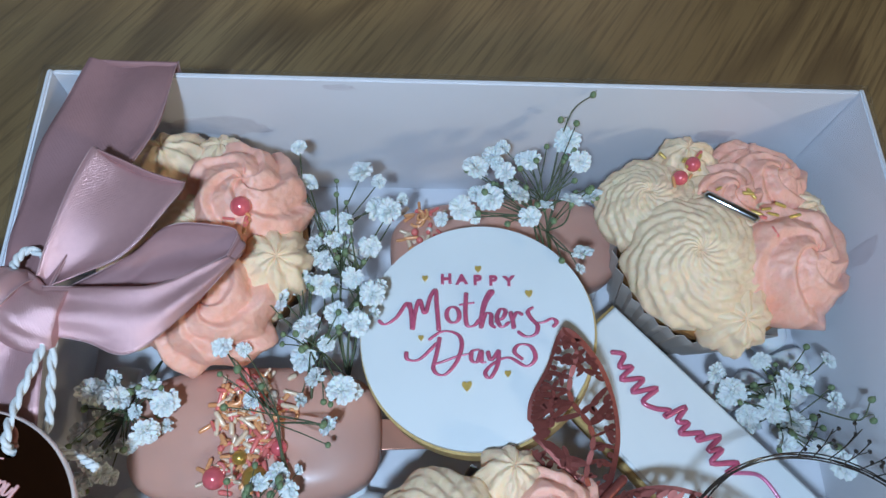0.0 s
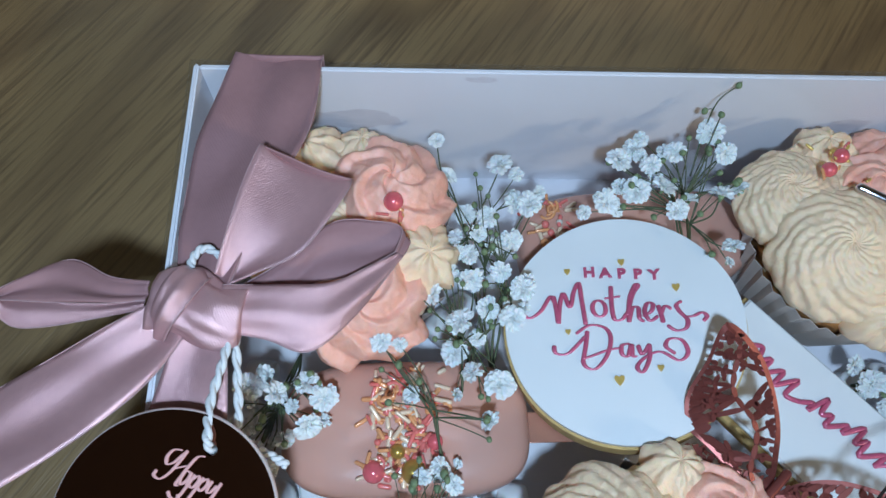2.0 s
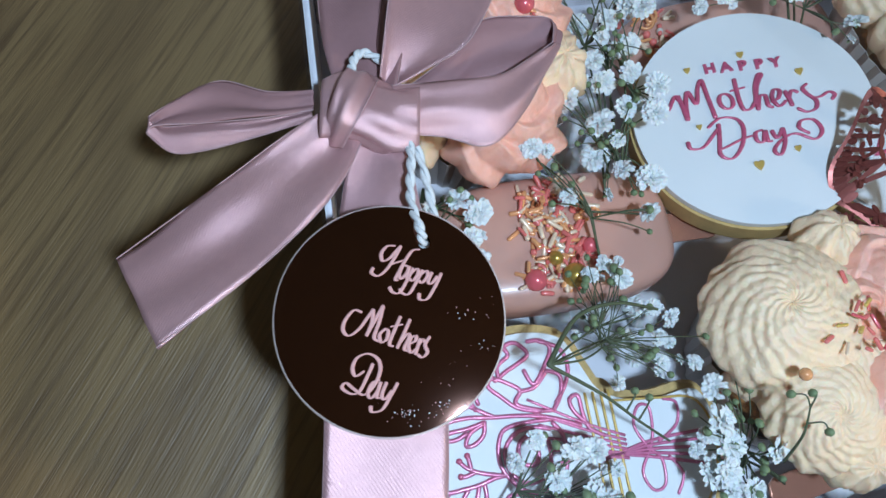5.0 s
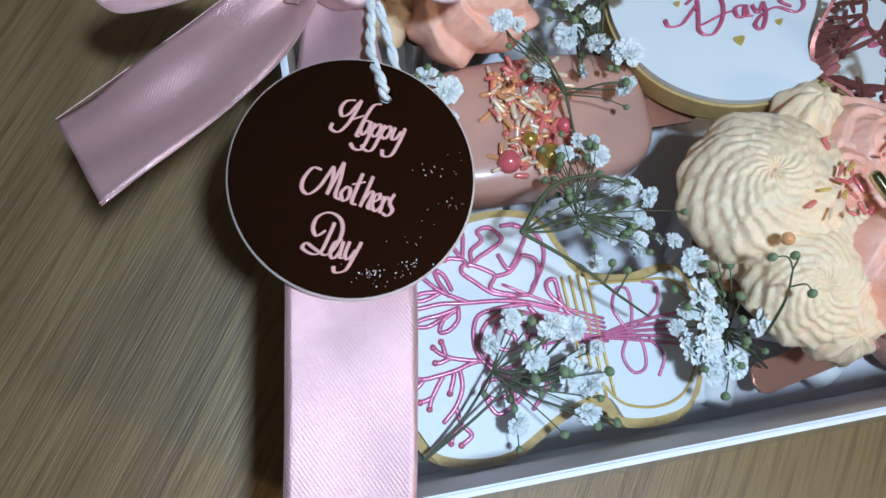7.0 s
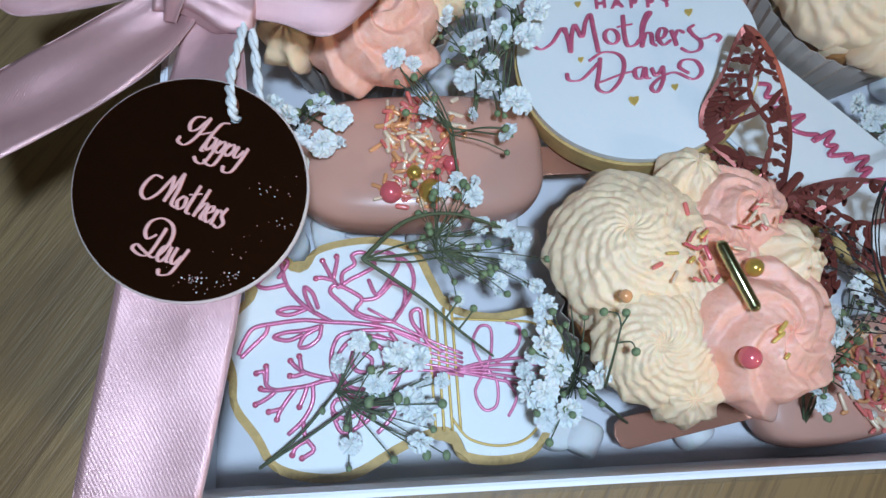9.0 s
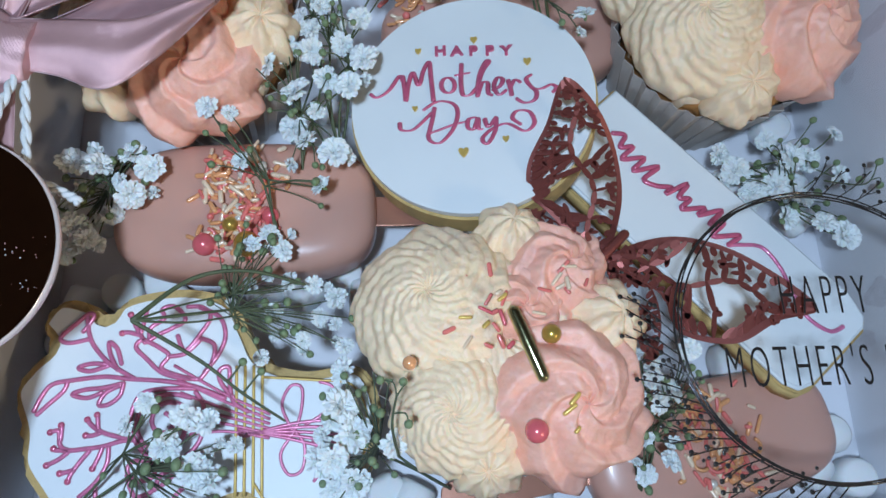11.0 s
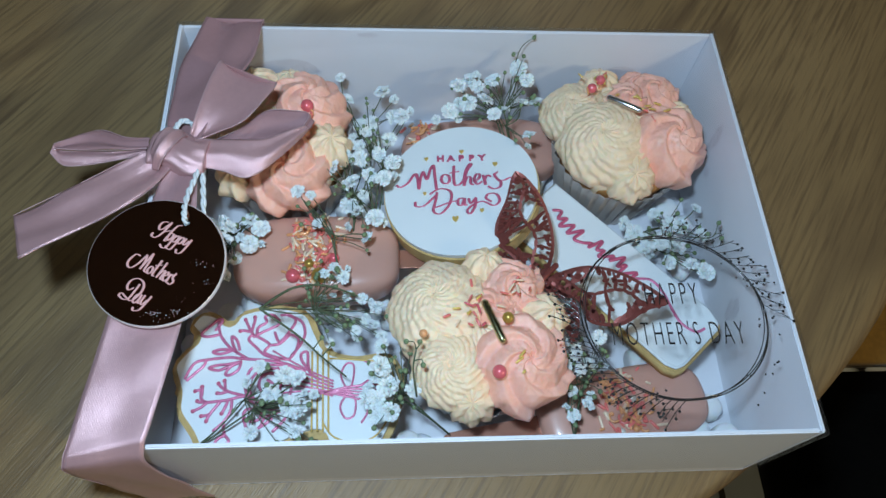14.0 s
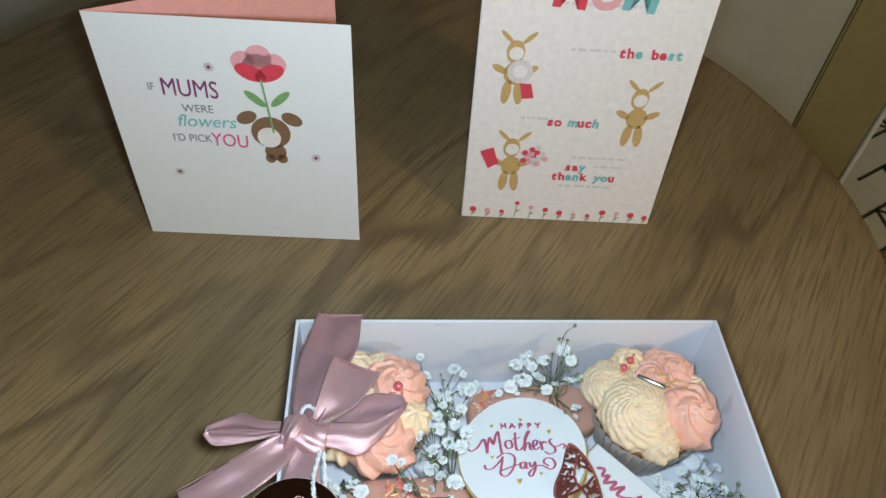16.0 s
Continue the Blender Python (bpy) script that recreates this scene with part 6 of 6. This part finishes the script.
sprig(WHITE + "between cupcake and cakesicle", (-0.096, 0.020, 0.020), [(-0.0890, -0.0062, 0.047), (-0.0988, 0.0031, 0.044), (-0.0900, 0.0054, 0.046), (-0.0848, 0.0015, 0.046), (-0.1076, 0.0055, 0.040), (-0.1064, -0.0053, 0.040), (-0.1043, -0.0128, 0.042), (-0.1007, -0.0165, 0.042), (-0.0962, -0.0084, 0.038), (-0.1101, -0.0053, 0.036), (-0.1085, -0.0190, 0.036), (-0.1030, 0.0100, 0.036)], 4, 1.05, 10)
sprig(WHITE + "along the side wall", (0.084, 0.010, 0.018), [(0.1121, 0.0160, 0.038), (0.1065, 0.0104, 0.032), (0.1140, 0.0040, 0.034), (0.0953, 0.0180, 0.030), (0.0956, 0.0024, 0.030), (0.0849, 0.0086, 0.028), (0.1012, -0.0020, 0.032), (0.0887, 0.0010, 0.028), (0.1062, -0.0110, 0.034), (0.1120, -0.0150, 0.034), (0.0977, -0.0080, 0.030), (0.1000, 0.0100, 0.034), (0.0816, 0.0150, 0.026)], 5, 1.05, 14)
sprig(WHITE + "lying over a pink cakesicle", (-0.050, -0.020, 0.036), [(-0.0604, 0.0016, 0.050), (-0.0390, -0.0060, 0.051), (-0.0691, 0.0157, 0.054)], 6, 0.9, 4)
sprig(WHITE + "between cakesicle and cookies", (-0.078, -0.044, 0.0660), [(-0.0574, -0.0197, 0.045), (-0.0528, -0.0174, 0.045), (-0.0492, -0.0215, 0.046), (-0.0577, -0.0306, 0.044), (-0.0473, -0.0301, 0.045), (-0.0414, -0.0303, 0.043), (-0.0513, -0.0376, 0.045), (-0.0436, -0.0454, 0.046), (-0.0334, -0.0465, 0.043), (-0.0501, -0.0437, 0.044), (-0.0400, -0.0380, 0.040), (-0.0360, -0.0330, 0.040)], 7, 0.78, 16, thick=0.0003)
sprig(WHITE + "lying across the bouquet biscuit", (-0.106, -0.0890, 0.034), [(-0.0802, -0.0598, 0.046), (-0.0705, -0.0630, 0.046), (-0.0656, -0.0645, 0.045), (-0.0685, -0.0753, 0.045), (-0.0645, -0.0781, 0.045), (-0.0659, -0.0846, 0.044), (-0.0827, -0.0844, 0.042), (-0.0760, -0.0700, 0.043)], 8, 0.95, 12)
sprig(WHITE + "beside the cookie and a cupcake", (-0.006, -0.082, 0.022), [(-0.0331, -0.0539, 0.050), (-0.0337, -0.0622, 0.050), (-0.0211, -0.0709, 0.050), (-0.0352, -0.0743, 0.050), (-0.0349, -0.0809, 0.049), (-0.0301, -0.0798, 0.050), (-0.0386, -0.0742, 0.047), (-0.0310, -0.0680, 0.046)], 9, 1.08, 14)
sprig(WHITE + "beside the front cupcake", (0.046, -0.085, 0.022), [(0.0554, -0.0494, 0.045), (0.0446, -0.0569, 0.046), (0.0456, -0.0628, 0.045), (0.0419, -0.0714, 0.044), (0.0404, -0.0613, 0.045), (0.0473, -0.0771, 0.044), (0.0400, -0.0540, 0.043), (0.0420, -0.0800, 0.040), (0.0500, -0.0600, 0.042)], 10, 0.85, 16)


def long_stem(label, pts, r, buds, seed):
    """A single long bare stem with a few dry seed heads."""
    g = thing("dried_sprig", label, "flowers", pts[0])
    rnd = random.Random(seed)
    R = Vector(pts[0])
    line = catmull([Vector(p) - R for p in pts], 8)
    bm = bmesh.new()
    add_tube(bm, line, r, 6, r * 0.6)
    for p in buds:
        e = Vector(p) - R
        s = min(line, key=lambda q: (q - e).length)
        add_tube(bm, catmull([s, s.lerp(e, 0.5) + Vector((0.001, 0.001, 0.001)), e], 5), r * 0.6, 5, r * 0.4)
        shared("seed_head", BUD, g, Matrix.Translation(e) @ Matrix.Diagonal((1.05, 1.05, 1.05, 1)))
    part("stem", bm, M_STEM, g)


long_stem("long bare stem lying across the bouquet biscuit", [(-0.0785, -0.0440, 0.0660), (-0.0650, -0.0520, 0.0590), (-0.0560, -0.0590, 0.0540), (-0.0470, -0.0650, 0.0480)], 0.0005, [(-0.0560, -0.0520, 0.0560), (-0.0520, -0.0540, 0.0540)], 1)
long_stem("bent stem lying beside the cakesicle", [(-0.0785, -0.0440, 0.0660), (-0.0680, -0.0330, 0.0600), (-0.0560, -0.0300, 0.0560), (-0.0430, -0.0320, 0.0500)], 0.00065, [], 2)
long_stem("dry stem with seed heads against the front cupcake", [(-0.0200, -0.0740, 0.0500), (-0.0215, -0.0680, 0.0640), (-0.0205, -0.0620, 0.0685)], 0.0004, [(-0.0190, -0.0590, 0.0685), (-0.0180, -0.0680, 0.0690), (-0.0240, -0.0585, 0.0680)], 3)
long_stem("thin green stem with a bud at the back of the box", [(0.0270, 0.0700, 0.0500), (0.0290, 0.0800, 0.0600), (0.0320, 0.0870, 0.0665), (0.0378, 0.0908, 0.0690)], 0.0003, [(0.0380, 0.0910, 0.0690), (0.0285, 0.0850, 0.0640)], 4)
long_stem("thin green stem with buds by the side wall", [(0.1050, 0.0000, 0.0400), (0.1120, -0.0040, 0.0470), (0.1148, 0.0010, 0.0500)], 0.0003, [(0.1150, 0.0012, 0.0505), (0.1170, -0.0040, 0.0460), (0.1100, -0.0030, 0.0480)], 5)
# ragged marks of icing on the box walls
SMEAR(-0.0800, 0.0435, 0.0150, 0.0045, 1.0, "back")
SMEAR(0.0870, 0.0440, 0.0065, 0.0036, 3.0, "back")
SMEAR(-0.0400, 0.0665, 0.0050, 0.0014, 7.0, "back")
SMEAR(0.0470, 0.0495, 0.0035, 0.0085, 4.0, "side")
SMEAR(0.0380, 0.0350, 0.0020, 0.0030, 6.0, "side")
SMEAR(-0.0310, 0.0280, 0.0040, 0.0060, 5.0, "side")
SMEAR(-0.0430, 0.0180, 0.0024, 0.0036, 8.0, "side")
